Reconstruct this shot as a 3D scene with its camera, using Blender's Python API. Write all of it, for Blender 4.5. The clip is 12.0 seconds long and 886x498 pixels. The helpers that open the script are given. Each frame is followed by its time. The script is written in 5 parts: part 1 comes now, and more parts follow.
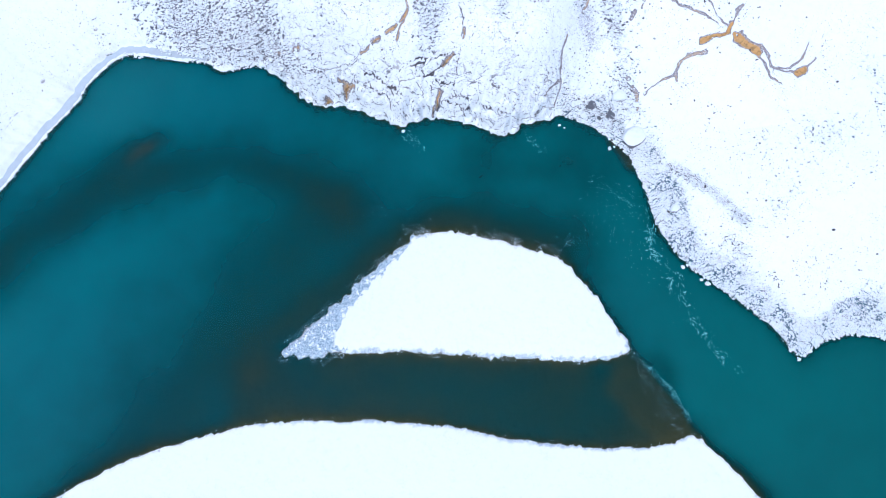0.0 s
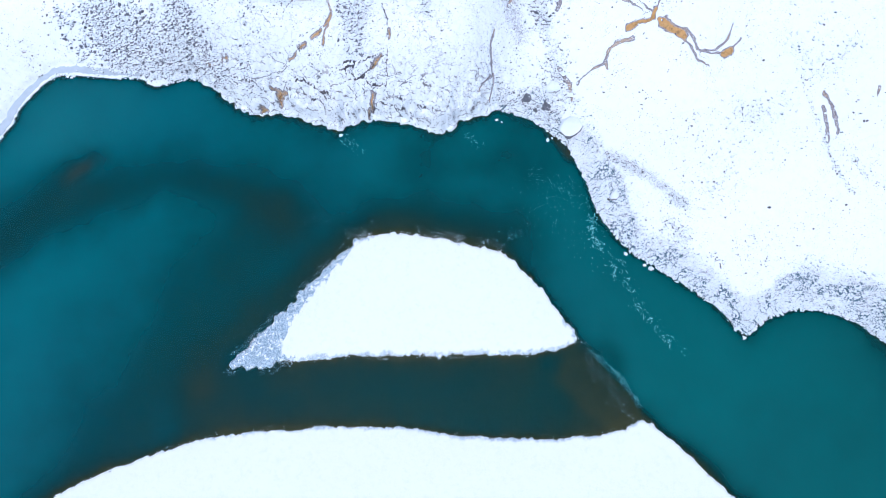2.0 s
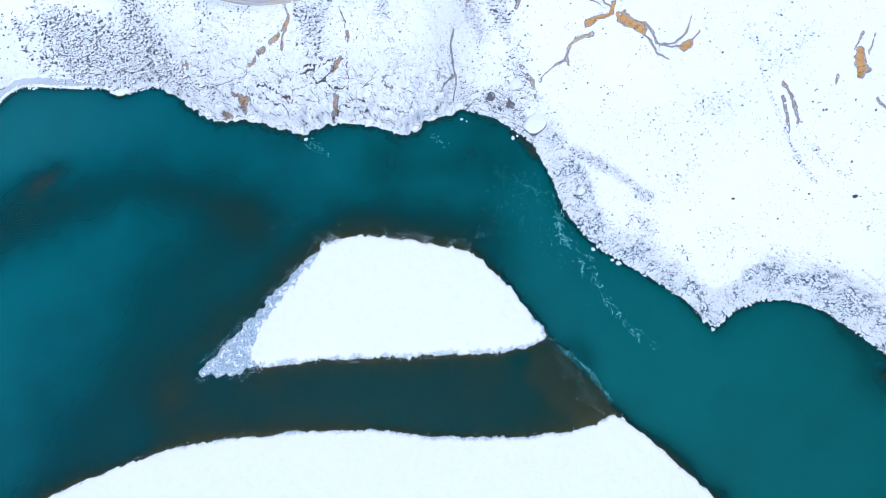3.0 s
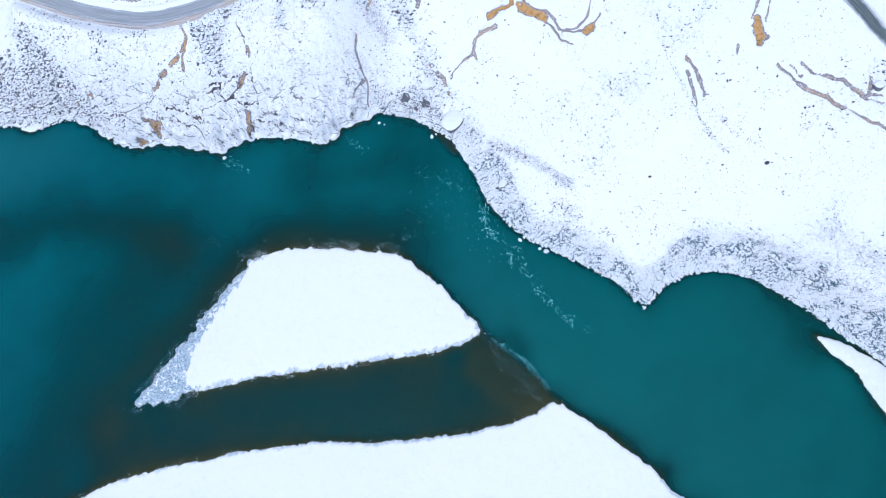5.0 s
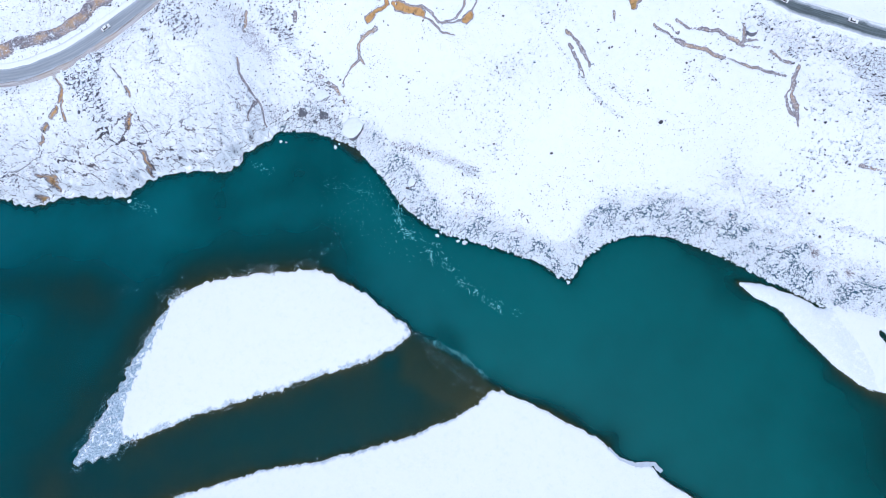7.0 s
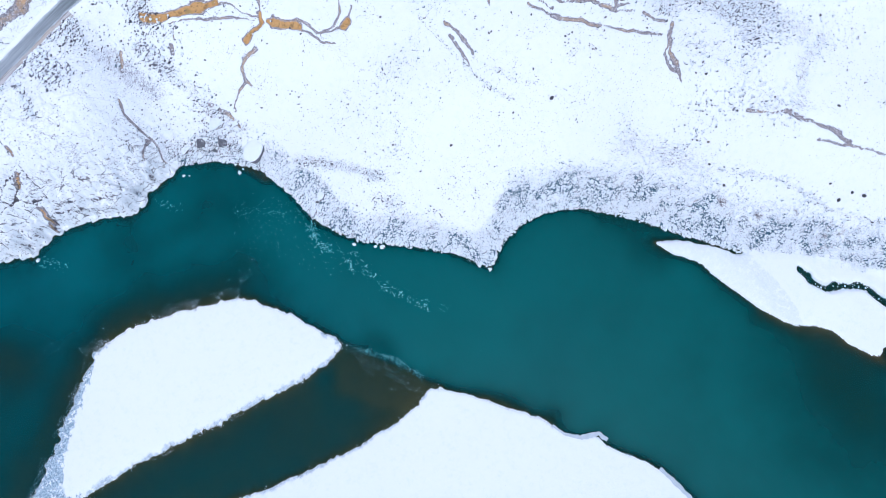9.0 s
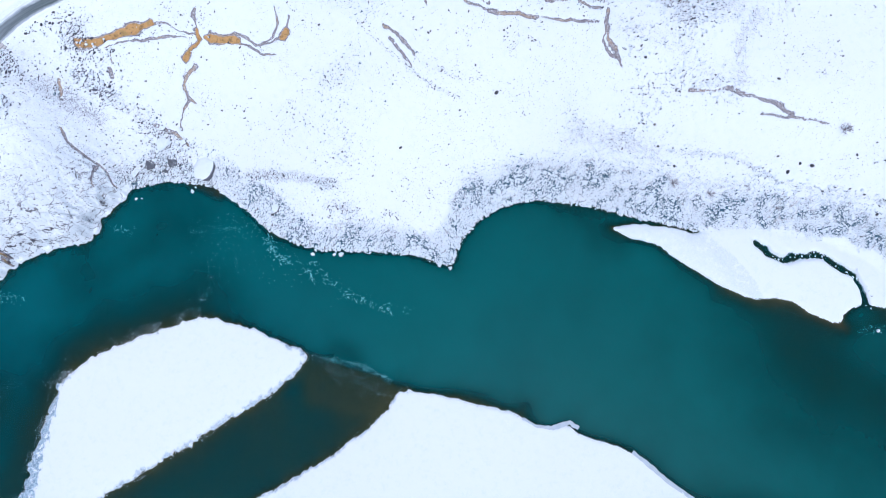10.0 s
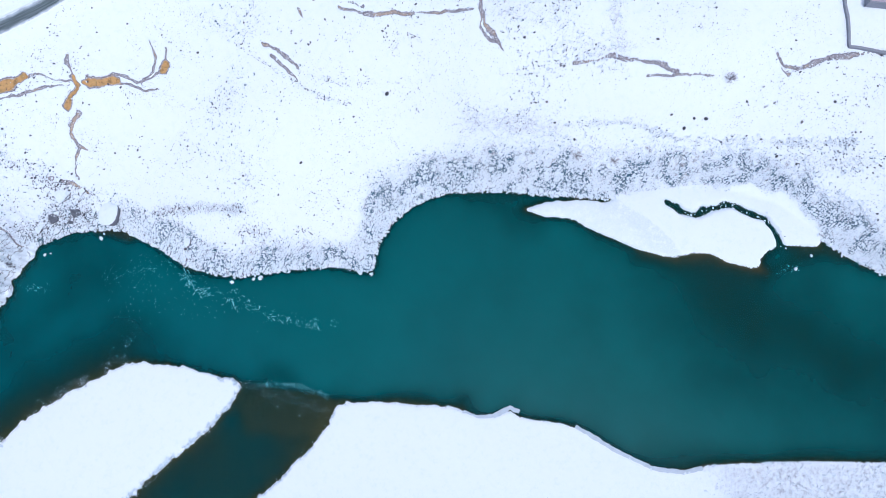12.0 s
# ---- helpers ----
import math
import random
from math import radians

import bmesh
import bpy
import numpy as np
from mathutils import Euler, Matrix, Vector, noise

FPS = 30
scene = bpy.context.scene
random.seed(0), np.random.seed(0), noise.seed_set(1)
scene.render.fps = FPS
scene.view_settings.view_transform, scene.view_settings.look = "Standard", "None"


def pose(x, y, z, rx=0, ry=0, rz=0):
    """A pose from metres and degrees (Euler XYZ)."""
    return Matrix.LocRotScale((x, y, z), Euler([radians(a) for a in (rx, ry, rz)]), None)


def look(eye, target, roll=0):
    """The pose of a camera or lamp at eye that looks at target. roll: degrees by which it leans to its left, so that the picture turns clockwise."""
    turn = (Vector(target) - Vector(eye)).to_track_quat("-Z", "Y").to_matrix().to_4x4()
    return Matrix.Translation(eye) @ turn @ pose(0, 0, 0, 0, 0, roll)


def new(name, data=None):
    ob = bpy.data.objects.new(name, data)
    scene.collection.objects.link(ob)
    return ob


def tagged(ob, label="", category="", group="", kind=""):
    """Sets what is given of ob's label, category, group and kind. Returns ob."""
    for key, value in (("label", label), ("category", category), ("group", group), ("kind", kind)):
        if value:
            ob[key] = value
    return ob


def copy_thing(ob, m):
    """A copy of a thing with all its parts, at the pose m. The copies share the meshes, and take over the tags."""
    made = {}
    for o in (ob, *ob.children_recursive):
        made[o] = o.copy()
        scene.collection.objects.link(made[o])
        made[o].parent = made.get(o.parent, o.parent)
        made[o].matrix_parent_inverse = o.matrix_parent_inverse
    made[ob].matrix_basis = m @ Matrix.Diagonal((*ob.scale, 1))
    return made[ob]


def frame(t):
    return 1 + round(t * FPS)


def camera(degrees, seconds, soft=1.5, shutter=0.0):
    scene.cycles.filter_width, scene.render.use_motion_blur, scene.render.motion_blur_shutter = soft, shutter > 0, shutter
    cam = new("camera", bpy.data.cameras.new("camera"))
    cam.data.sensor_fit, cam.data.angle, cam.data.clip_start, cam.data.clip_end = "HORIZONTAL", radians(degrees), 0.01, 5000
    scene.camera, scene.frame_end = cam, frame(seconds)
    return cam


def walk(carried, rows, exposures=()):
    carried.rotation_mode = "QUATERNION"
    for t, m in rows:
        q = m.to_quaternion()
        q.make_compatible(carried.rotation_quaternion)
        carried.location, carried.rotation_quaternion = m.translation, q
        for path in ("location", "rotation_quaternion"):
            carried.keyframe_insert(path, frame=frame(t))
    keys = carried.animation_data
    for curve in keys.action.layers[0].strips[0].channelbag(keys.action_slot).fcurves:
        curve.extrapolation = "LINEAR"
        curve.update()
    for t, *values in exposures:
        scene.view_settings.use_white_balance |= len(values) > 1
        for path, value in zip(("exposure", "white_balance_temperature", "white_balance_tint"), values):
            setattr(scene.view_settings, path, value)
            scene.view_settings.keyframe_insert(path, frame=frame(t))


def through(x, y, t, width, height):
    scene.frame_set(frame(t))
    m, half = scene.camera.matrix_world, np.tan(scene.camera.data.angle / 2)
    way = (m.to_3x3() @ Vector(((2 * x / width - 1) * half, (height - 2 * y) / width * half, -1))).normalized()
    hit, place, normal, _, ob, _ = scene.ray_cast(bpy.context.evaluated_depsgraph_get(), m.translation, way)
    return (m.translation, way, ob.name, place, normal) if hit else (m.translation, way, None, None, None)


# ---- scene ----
cam = camera(76.0, 12.0, 0.75)
ROLL = 0.28
# seconds, x, y, z, degrees off straight down, heading
ROWS = [
    (0.0, -0.0, -0.0, 285.0, 10.983, -0.0),
    (0.5, 5.62, 0.06, 285.03, 10.948, -1.009),
    (1.0, 11.75, -0.0, 285.05, 10.914, -1.956),
    (1.5, 18.5, 0.14, 285.08, 10.879, -2.833),
    (2.0, 25.55, -0.0, 285.11, 10.845, -3.683),
    (2.5, 32.83, -0.14, 285.13, 10.81, -4.516),
    (3.0, 40.44, -0.45, 285.16, 10.776, -5.473),
    (5.0, 71.96, -3.23, 285.27, 10.638, -11.224),
    (5.5, 80.03, -4.49, 285.3, 10.603, -13.497),
    (6.0, 87.8, -6.2, 285.32, 10.569, -15.896),
    (6.5, 95.65, -8.22, 285.35, 10.534, -18.274),
    (7.0, 103.79, -10.62, 285.38, 10.5, -20.618),
    (9.0, 134.22, -23.37, 285.48, 10.362, -30.082),
    (9.5, 141.73, -27.35, 285.51, 10.327, -32.4),
    (10.0, 148.86, -31.57, 285.54, 10.293, -34.754),
    (10.5, 156.0, -36.11, 285.57, 10.258, -37.122),
    (11.0, 162.87, -41.03, 285.59, 10.224, -39.44),
    (11.5, 169.27, -46.07, 285.62, 10.189, -41.698),
    (12.0, 175.71, -51.71, 285.65, 10.155, -43.889),
]
EXPOSURES = [(0.0, 0.02, 5650, 10), (3.0, -0.04, 5650, 10), (6.0, -0.10, 5700, 10), (12.0, -0.16, 5680, 10)]
walk(cam, [(t, pose(x, y, z, up, 0, heading) @ pose(0, 0, 0, 0, 0, ROLL)) for t, x, y, z, up, heading in ROWS], EXPOSURES)

# ---- light: a bright, thinly overcast winter sky with a veiled sun ----
SUN_UP, SUN_FROM = 66.0, 200.0
world = bpy.data.worlds.new("sky")
scene.world = world
world.use_nodes = True
_sky = world.node_tree.nodes.new("ShaderNodeTexSky")
_sky.sky_type, _sky.sun_disc = "NISHITA", False
_sky.sun_elevation, _sky.sun_rotation = radians(SUN_UP), radians(SUN_FROM)
_sky.air_density, _sky.dust_density, _sky.ozone_density = 1.0, 3.0, 1.0
world.node_tree.links.new(_sky.outputs["Color"], world.node_tree.nodes["Background"].inputs["Color"])
world.node_tree.nodes["Background"].inputs["Strength"].default_value = 0.15
sun = new("sun", bpy.data.lights.new("sun", "SUN"))
sun.data.energy, sun.data.angle, sun.data.color = 1.5, radians(16), (1.0, 0.965, 0.90)
_a, _e = radians(SUN_FROM), radians(SUN_UP)
sun.matrix_world = look((0, 0, 400), (-math.sin(_a) * math.cos(_e), -math.cos(_a) * math.cos(_e), 400 - math.sin(_e)))

# ---- materials ----
class Nodes:
    """Shorthand for building a node material."""

    def __init__(self, name):
        self.mat = bpy.data.materials.new(name)
        self.mat.use_nodes = True
        self.tree = self.mat.node_tree
        self.bsdf = self.tree.nodes["Principled BSDF"]
        self.out = self.tree.nodes["Material Output"]
        self.where = self.tree.nodes.new("ShaderNodeNewGeometry").outputs["Position"]

    def put(self, socket, value):
        if isinstance(value, bpy.types.NodeSocket):
            self.tree.links.new(value, socket)
        elif isinstance(value, (tuple, list)) and len(value) == 3 and len(socket.default_value) == 4:
            socket.default_value = (*value, 1)
        else:
            socket.default_value = value

    def maths(self, op, a, b=0.0, c=0.0, clamp=False):
        n = self.tree.nodes.new("ShaderNodeMath")
        n.operation, n.use_clamp = op, clamp
        for k, v in enumerate((a, b, c)):
            self.put(n.inputs[k], v)
        return n.outputs[0]

    def noise(self, scale, detail=4.0, rough=0.55, lumpy=0.0, at=None):
        n = self.tree.nodes.new("ShaderNodeTexNoise")
        self.put(n.inputs["Vector"], at or self.where)
        n.inputs["Scale"].default_value, n.inputs["Detail"].default_value = scale, detail
        n.inputs["Roughness"].default_value, n.inputs["Distortion"].default_value = rough, lumpy
        return n.outputs["Fac"]

    def cells(self, scale, feature="F1", at=None):
        n = self.tree.nodes.new("ShaderNodeTexVoronoi")
        n.feature = feature
        self.put(n.inputs["Vector"], at or self.where)
        n.inputs["Scale"].default_value = scale
        return n

    def ramp(self, value, low, high, to_low=0.0, to_high=1.0):
        n = self.tree.nodes.new("ShaderNodeMapRange")
        n.interpolation_type = "SMOOTHSTEP"
        for k, v in enumerate((value, low, high, to_low, to_high)):
            self.put(n.inputs[k], v)
        return n.outputs[0]

    def mix(self, fac, a, b):
        n = self.tree.nodes.new("ShaderNodeMix")
        n.data_type = "RGBA"
        self.put(n.inputs[0], fac)
        self.put(n.inputs[6], a)
        self.put(n.inputs[7], b)
        return n.outputs[2]

    def attr(self, name):
        n = self.tree.nodes.new("ShaderNodeAttribute")
        n.attribute_name = name
        return n.outputs["Fac"]

    def up(self):
        g = self.tree.nodes.new("ShaderNodeNewGeometry")
        s = self.tree.nodes.new("ShaderNodeSeparateXYZ")
        self.put(s.inputs[0], g.outputs["Normal"])
        return s.outputs["Z"]

    def unshaded_cap(self):
        """Up-and-north facing: snow lies there; the bare dark side paints a shadow crescent."""
        g = self.tree.nodes.new("ShaderNodeNewGeometry")
        d = self.tree.nodes.new("ShaderNodeVectorMath")
        d.operation = "DOT_PRODUCT"
        self.put(d.inputs[0], g.outputs["Normal"])
        d.inputs[1].default_value = (-0.22, 0.52, 0.825)
        return d.outputs["Value"]

    def warped(self, scale, amount):
        """The position, pushed about by noise."""
        n = self.tree.nodes.new("ShaderNodeTexNoise")
        self.put(n.inputs["Vector"], self.where)
        n.inputs["Scale"].default_value, n.inputs["Detail"].default_value = scale, 3
        m = self.tree.nodes.new("ShaderNodeVectorMath")
        m.operation = "MULTIPLY_ADD"
        self.put(m.inputs[0], n.outputs["Color"])
        m.inputs[1].default_value = (amount,) * 3
        self.put(m.inputs[2], self.where)
        return m.outputs[0]

    def bump(self, height, strength=0.4, depth=0.1):
        n = self.tree.nodes.new("ShaderNodeBump")
        n.inputs["Strength"].default_value, n.inputs["Distance"].default_value = strength, depth
        self.put(n.inputs["Height"], height)
        self.put(self.bsdf.inputs["Normal"], n.outputs[0])
        return n.outputs[0]

    def finish(self, colour, rough=0.8, metal=0.0, gloss=0.3):
        for key, v in (("Base Color", colour), ("Roughness", rough), ("Metallic", metal), ("Specular IOR Level", gloss)):
            self.put(self.bsdf.inputs[key], v)
        return self.mat


SNOW = (0.822, 0.866, 0.915)
SNOW_BLUE = (0.75, 0.82, 0.89)


def plain(name, colour, rough=0.6, metal=0.0, vary=0.15, size=3.0):
    n = Nodes(name)
    c2 = tuple(v * (1 - vary) for v in colour)
    c1 = tuple(min(1.0, v * (1 + vary)) for v in colour)
    return n.finish(n.mix(n.noise(size, 5), c2, c1), n.ramp(n.noise(size * 4), 0.2, 0.8, rough - 0.08, min(1, rough + 0.08)), metal)


def ground_material():
    """Snow over rock, gravel and ochre earth; snow lies where the slope and the ground let it."""
    n = Nodes("snowy_ground")
    steep, crag, bare, scar, wet, silt = n.up(), n.attr("crag"), n.attr("bare"), n.attr("scar"), n.attr("wet"), n.attr("silt")
    fine, mid, broad = n.noise(3.4, 4, 0.65), n.noise(0.55, 5, 0.6), n.noise(0.06, 4)
    wild = n.attr("wild")
    # stone: grey with a lilac cast, darker joints, brownish patches
    stone = n.mix(fine, (0.07, 0.075, 0.10), (0.36, 0.36, 0.43))
    stone = n.mix(n.ramp(broad, 0.52, 0.66, 0, 0.5), stone, (0.30, 0.24, 0.19))
    stone = n.mix(n.ramp(bare, 0.72, 0.95), stone, n.mix(n.ramp(fine, 0.34, 0.66), (0.008, 0.022, 0.038), (0.11, 0.22, 0.31)))
    worn = n.maths("ADD", scar, n.maths("ADD", n.maths("MULTIPLY", n.maths("SUBTRACT", n.noise(0.7, 5, 0.7), 0.5), 0.65), n.maths("MULTIPLY", n.maths("SUBTRACT", n.noise(3.0, 3, 0.6), 0.5), 0.15)))
    earth = n.mix(n.noise(0.8, 6, 0.7), (0.36, 0.20, 0.08), (0.74, 0.44, 0.18))
    grey = n.mix(n.noise(0.9, 5, 0.7), (0.15, 0.14, 0.16), (0.44, 0.39, 0.41))
    grey = n.mix(n.ramp(n.noise(0.12, 3), 0.50, 0.62, 0, 0.7), grey, (0.50, 0.36, 0.24))
    grey = n.mix(n.maths("MULTIPLY", n.ramp(worn, 0.34, 0.46, 0.9, 0), n.ramp(n.noise(0.5, 4, 0.7), 0.36, 0.50)), grey, (0.12, 0.11, 0.13))
    earth = n.mix(n.ramp(n.noise(0.22, 4), 0.50, 0.62, 0, 0.6), earth, (0.30, 0.22, 0.09))
    earth = n.mix(n.ramp(n.noise(0.45, 5, 0.7), 0.52, 0.62, 0, 0.6), earth, (0.15, 0.10, 0.05))
    earth = n.mix(n.ramp(scar, 0.50, 0.60), grey, earth)
    floor_ = n.mix(n.ramp(scar, 0.22, 0.42), stone, earth)
    # cracks of the cliff: the joints between its blocks, and threads of warped noise
    place = n.warped(0.16, 5.0)

    def threads(scale, width, where_low, where_high, patch):
        t = n.maths("ABSOLUTE", n.maths("SUBTRACT", n.noise(scale, 5, 0.68, 0.2, place), 0.5))
        return n.maths("MULTIPLY", n.ramp(t, width * 0.3, width, 1, 0), n.ramp(n.noise(patch, 4, 0.65), where_low, where_high))

    crack = n.maths("MULTIPLY", threads(0.10, 0.010, 0.52, 0.60, 0.07), 0.8)
    near_ = n.attr("rift")
    rift = n.maths("ADD", near_, n.maths("MULTIPLY", n.maths("SUBTRACT", n.noise(1.5, 5, 0.75), 0.5), 1.3))
    crack = n.maths("MAXIMUM", crack, n.maths("MULTIPLY", n.ramp(rift, 0.60, 0.70), n.ramp(near_, 0.05, 0.2, 0, 1.0)))
    # hairline joints that part the blocks near the foot of the cliff
    tilted = n.tree.nodes.new("ShaderNodeMapping")
    tilted.inputs["Scale"].default_value, tilted.inputs["Rotation"].default_value = (0.55, 1.45, 0.5), (0, 0, 0.25)
    n.put(tilted.inputs["Vector"], n.warped(0.13, 7.0))
    foot = n.attr("foot")
    for scale, width, low, high, reach in ((0.15, 0.034, 0.49, 0.54, 0.22), (0.34, 0.050, 0.52, 0.57, 0.10)):
        joint = n.cells(scale, "DISTANCE_TO_EDGE", tilted.outputs[0]).outputs["Distance"]
        joint = n.maths("MULTIPLY", n.ramp(joint, width * 0.35, width, 1, 0), n.ramp(n.noise(0.16 + 0.3 * scale, 5, 0.75), low, high))
        crack = n.maths("MAXIMUM", crack, n.maths("MULTIPLY", joint, n.ramp(foot, 0.05, 0.7, reach, 0.9)))
    crack = n.maths("MULTIPLY", crack, crag)
    # short dark flecks where the snow has slid off
    fleck = n.maths("MULTIPLY", n.ramp(n.noise(0.8, 4, 0.7, 0.8, place), 0.59, 0.64), n.ramp(n.noise(0.09, 4, 0.7), 0.42, 0.54))
    crack = n.maths("MAXIMUM", crack, n.maths("MULTIPLY", n.maths("MULTIPLY", fleck, crag), 0.75))
    # fainter threads and specks on the open slope
    hair = n.maths("MULTIPLY", threads(0.045, 0.006, 0.54, 0.62, 0.05), n.ramp(n.noise(1.1, 4, 0.7), 0.46, 0.58))
    grit = n.maths("MULTIPLY", n.ramp(n.noise(1.25, 3, 0.6), 0.645, 0.69), n.ramp(n.noise(0.045, 3), 0.42, 0.56))
    grit = n.maths("MULTIPLY", n.maths("MAXIMUM", grit, n.maths("MULTIPLY", hair, 0.6)), wild)
    # how much stone shows
    ledge = n.maths("ADD", steep, n.maths("MULTIPLY", n.maths("SUBTRACT", n.noise(0.4, 6, 0.75), 0.5), 0.6))
    ledge = n.maths("MULTIPLY", n.ramp(ledge, 0.12, 0.20, 1, 0), n.ramp(crag, 0.0, 0.5, 0.15, 1))
    speck = n.maths("ADD", n.maths("MULTIPLY", fine, 0.7), n.maths("MULTIPLY", mid, 0.3))
    gravel = n.ramp(n.maths("ADD", speck, n.maths("MULTIPLY", bare, 0.235)), 0.665, 0.725)
    # snow-capped pebbles between the cobbles
    pebble = n.cells(1.8, "F1", n.warped(0.9, 0.5))
    luck = n.tree.nodes.new("ShaderNodeSeparateColor")
    n.put(luck.inputs[0], pebble.outputs["Color"])
    capped = n.maths("MULTIPLY", n.ramp(pebble.outputs["Distance"], 0.22, 0.42, 1, 0), n.ramp(luck.outputs[0], 0.35, 0.6))
    gravel = n.maths("MULTIPLY", gravel, n.maths("SUBTRACT", 1.0, n.maths("MULTIPLY", capped, 0.9)))
    holes = n.maths("MULTIPLY", n.ramp(n.noise(1.3, 5, 0.75), 0.52, 0.60, 0, 0.6), n.ramp(scar, 0.50, 0.62, 1, 0))
    scarred = n.maths("MULTIPLY", n.maths("MULTIPLY", n.ramp(worn, 0.24, 0.33), n.ramp(scar, 0.05, 0.12)), n.maths("SUBTRACT", 1.0, holes))
    shown = n.maths("MAXIMUM", n.maths("MAXIMUM", ledge, crack), n.maths("MAXIMUM", gravel, scarred))
    shown = n.maths("MAXIMUM", shown, grit)
    snow = n.mix(n.ramp(n.noise(0.35, 6, 0.75), 0.22, 0.52), SNOW_BLUE, SNOW)
    floor_ = n.mix(n.maths("MULTIPLY", n.maths("MAXIMUM", crack, n.maths("MULTIPLY", ledge, 0.6)), 0.8), floor_, (0.05, 0.046, 0.058))
    colour = n.mix(shown, snow, floor_)
    slush = n.mix(n.ramp(n.noise(1.1, 6, 0.8), 0.36, 0.62), (0.14, 0.22, 0.31), (0.50, 0.63, 0.74))
    slush = n.mix(n.ramp(n.noise(0.35, 6, 0.8), 0.52, 0.60), slush, snow)
    colour = n.mix(silt, colour, slush)
    bed = n.mix(n.noise(1.6, 6, 0.75), (0.020, 0.0195, 0.005), (0.074, 0.067, 0.018))
    bed = n.mix(n.maths("MULTIPLY", scar, 0.8), bed, n.mix(n.noise(1.2, 6, 0.75), (0.08, 0.035, 0.018), (0.26, 0.13, 0.07)))
    shore = n.ramp(n.maths("ADD", wet, n.maths("MULTIPLY", n.maths("SUBTRACT", n.noise(0.8, 5, 0.75), 0.5), 1.1)), 0.40, 0.62)
    shore = n.maths("MAXIMUM", n.maths("MULTIPLY", shore, n.ramp(wet, 0.02, 0.2)), n.ramp(wet, 0.8, 0.98))
    colour = n.mix(shore, colour, bed)
    n.bump(n.maths("ADD", n.maths("MULTIPLY", n.noise(0.5, 6, 0.7), 1.0), n.maths("MULTIPLY", shown, -0.35)), 0.5, 0.5)
    return n.finish(colour, n.ramp(shown, 0, 1, 0.55, 0.85), 0, 0.25)


def water_material():
    """Turbid glacial water: the deeper, the more of its own teal; the bed shows through the shallows."""
    n = Nodes("river_water")
    depth, foam = n.attr("depth"), n.attr("foam")
    wob = n.maths("MULTIPLY", depth, n.ramp(n.noise(0.035, 4), 0.3, 0.7, 0.85, 1.15))
    body = n.maths("SUBTRACT", 1.0, n.maths("POWER", 2.718, n.maths("MULTIPLY", wob, -0.34)))
    through = n.maths("POWER", 2.718, n.maths("MULTIPLY", wob, -0.95))
    split = n.tree.nodes.new("ShaderNodeSeparateXYZ")
    n.put(split.inputs[0], n.where)
    silty = n.ramp(n.maths("ADD", split.outputs["X"], n.maths("MULTIPLY", n.noise(0.012, 3), 120.0)), -140.0, 330.0)
    teal = n.mix(n.ramp(n.noise(0.010, 3), 0.35, 0.65), n.mix(silty, (0.007, 0.122, 0.152), (0.007, 0.104, 0.107)), n.mix(silty, (0.007, 0.136, 0.162), (0.007, 0.116, 0.118)))
    thread = n.maths("ABSOLUTE", n.maths("SUBTRACT", n.noise(0.42, 5, 0.65, 1.0), 0.5))
    streak = n.maths("MULTIPLY", n.ramp(thread, 0.006, 0.03, 1, 0), n.ramp(n.noise(0.45, 4, 0.65), 0.53, 0.62))
    spray = n.maths("MULTIPLY", foam, n.maths("MAXIMUM", streak, n.ramp(n.maths("ADD", n.noise(1.1, 5, 0.72), n.maths("MULTIPLY", foam, 0.125)), 0.70, 0.76)), clamp=True)
    tree, nodes = n.tree, n.tree.nodes
    clear = nodes.new("ShaderNodeBsdfTransparent")
    n.put(clear.inputs[0], n.mix(through, (0.03, 0.20, 0.26), (0.9, 0.95, 0.95)))
    n.bump(n.noise(0.6, 4), 0.25, 0.15)
    spray = n.ramp(spray, 0.28, 0.65)
    froth = n.mix(n.ramp(foam, 0.95, 1.3), (0.20, 0.76, 0.78), (0.82, 0.91, 0.93))
    n.finish(n.mix(spray, teal, froth), n.ramp(n.noise(0.05), 0.3, 0.7, 0.14, 0.22), 0, 0.12)
    mixed = nodes.new("ShaderNodeMixShader")
    n.put(mixed.inputs[0], n.maths("MAXIMUM", body, spray))
    tree.links.new(clear.outputs[0], mixed.inputs[1])
    tree.links.new(n.bsdf.outputs[0], mixed.inputs[2])
    tree.links.new(mixed.outputs[0], n.out.inputs[0])
    return n.mat


def stone_material(name, dark, light, covered, low=0.45):
    """Stones with snow on top; covered: how much of the upper side the snow takes."""
    n = Nodes(name)
    kind = n.tree.nodes.new("ShaderNodeNewGeometry").outputs["Random Per Island"]
    own = n.tree.nodes.new("ShaderNodeObjectInfo").outputs["Random"]
    luck = n.maths("FRACT", n.maths("ADD", kind, own))
    stone = n.mix(n.noise(1.4, 5, 0.7), dark, light)
    stone = n.mix(n.ramp(luck, 0.75, 0.95, 0, 0.5), stone, (0.28, 0.24, 0.22))
    # snow cap leans north; the dark south side paints the stone's shadow crescent
    edge = n.maths("ADD", n.unshaded_cap(), n.maths("MULTIPLY", n.maths("SUBTRACT", n.noise(1.8, 4), 0.5), 0.6))
    edge = n.maths("ADD", edge, n.maths("MULTIPLY", n.maths("SUBTRACT", luck, 1 - covered), 1.1))
    colour = n.mix(n.ramp(edge, low, low + 0.14), stone, n.mix(n.noise(0.9), SNOW_BLUE, SNOW))
    n.bump(n.noise(3.0, 5, 0.7), 0.6, 0.15)
    return n.finish(colour, 0.8, 0, 0.25)


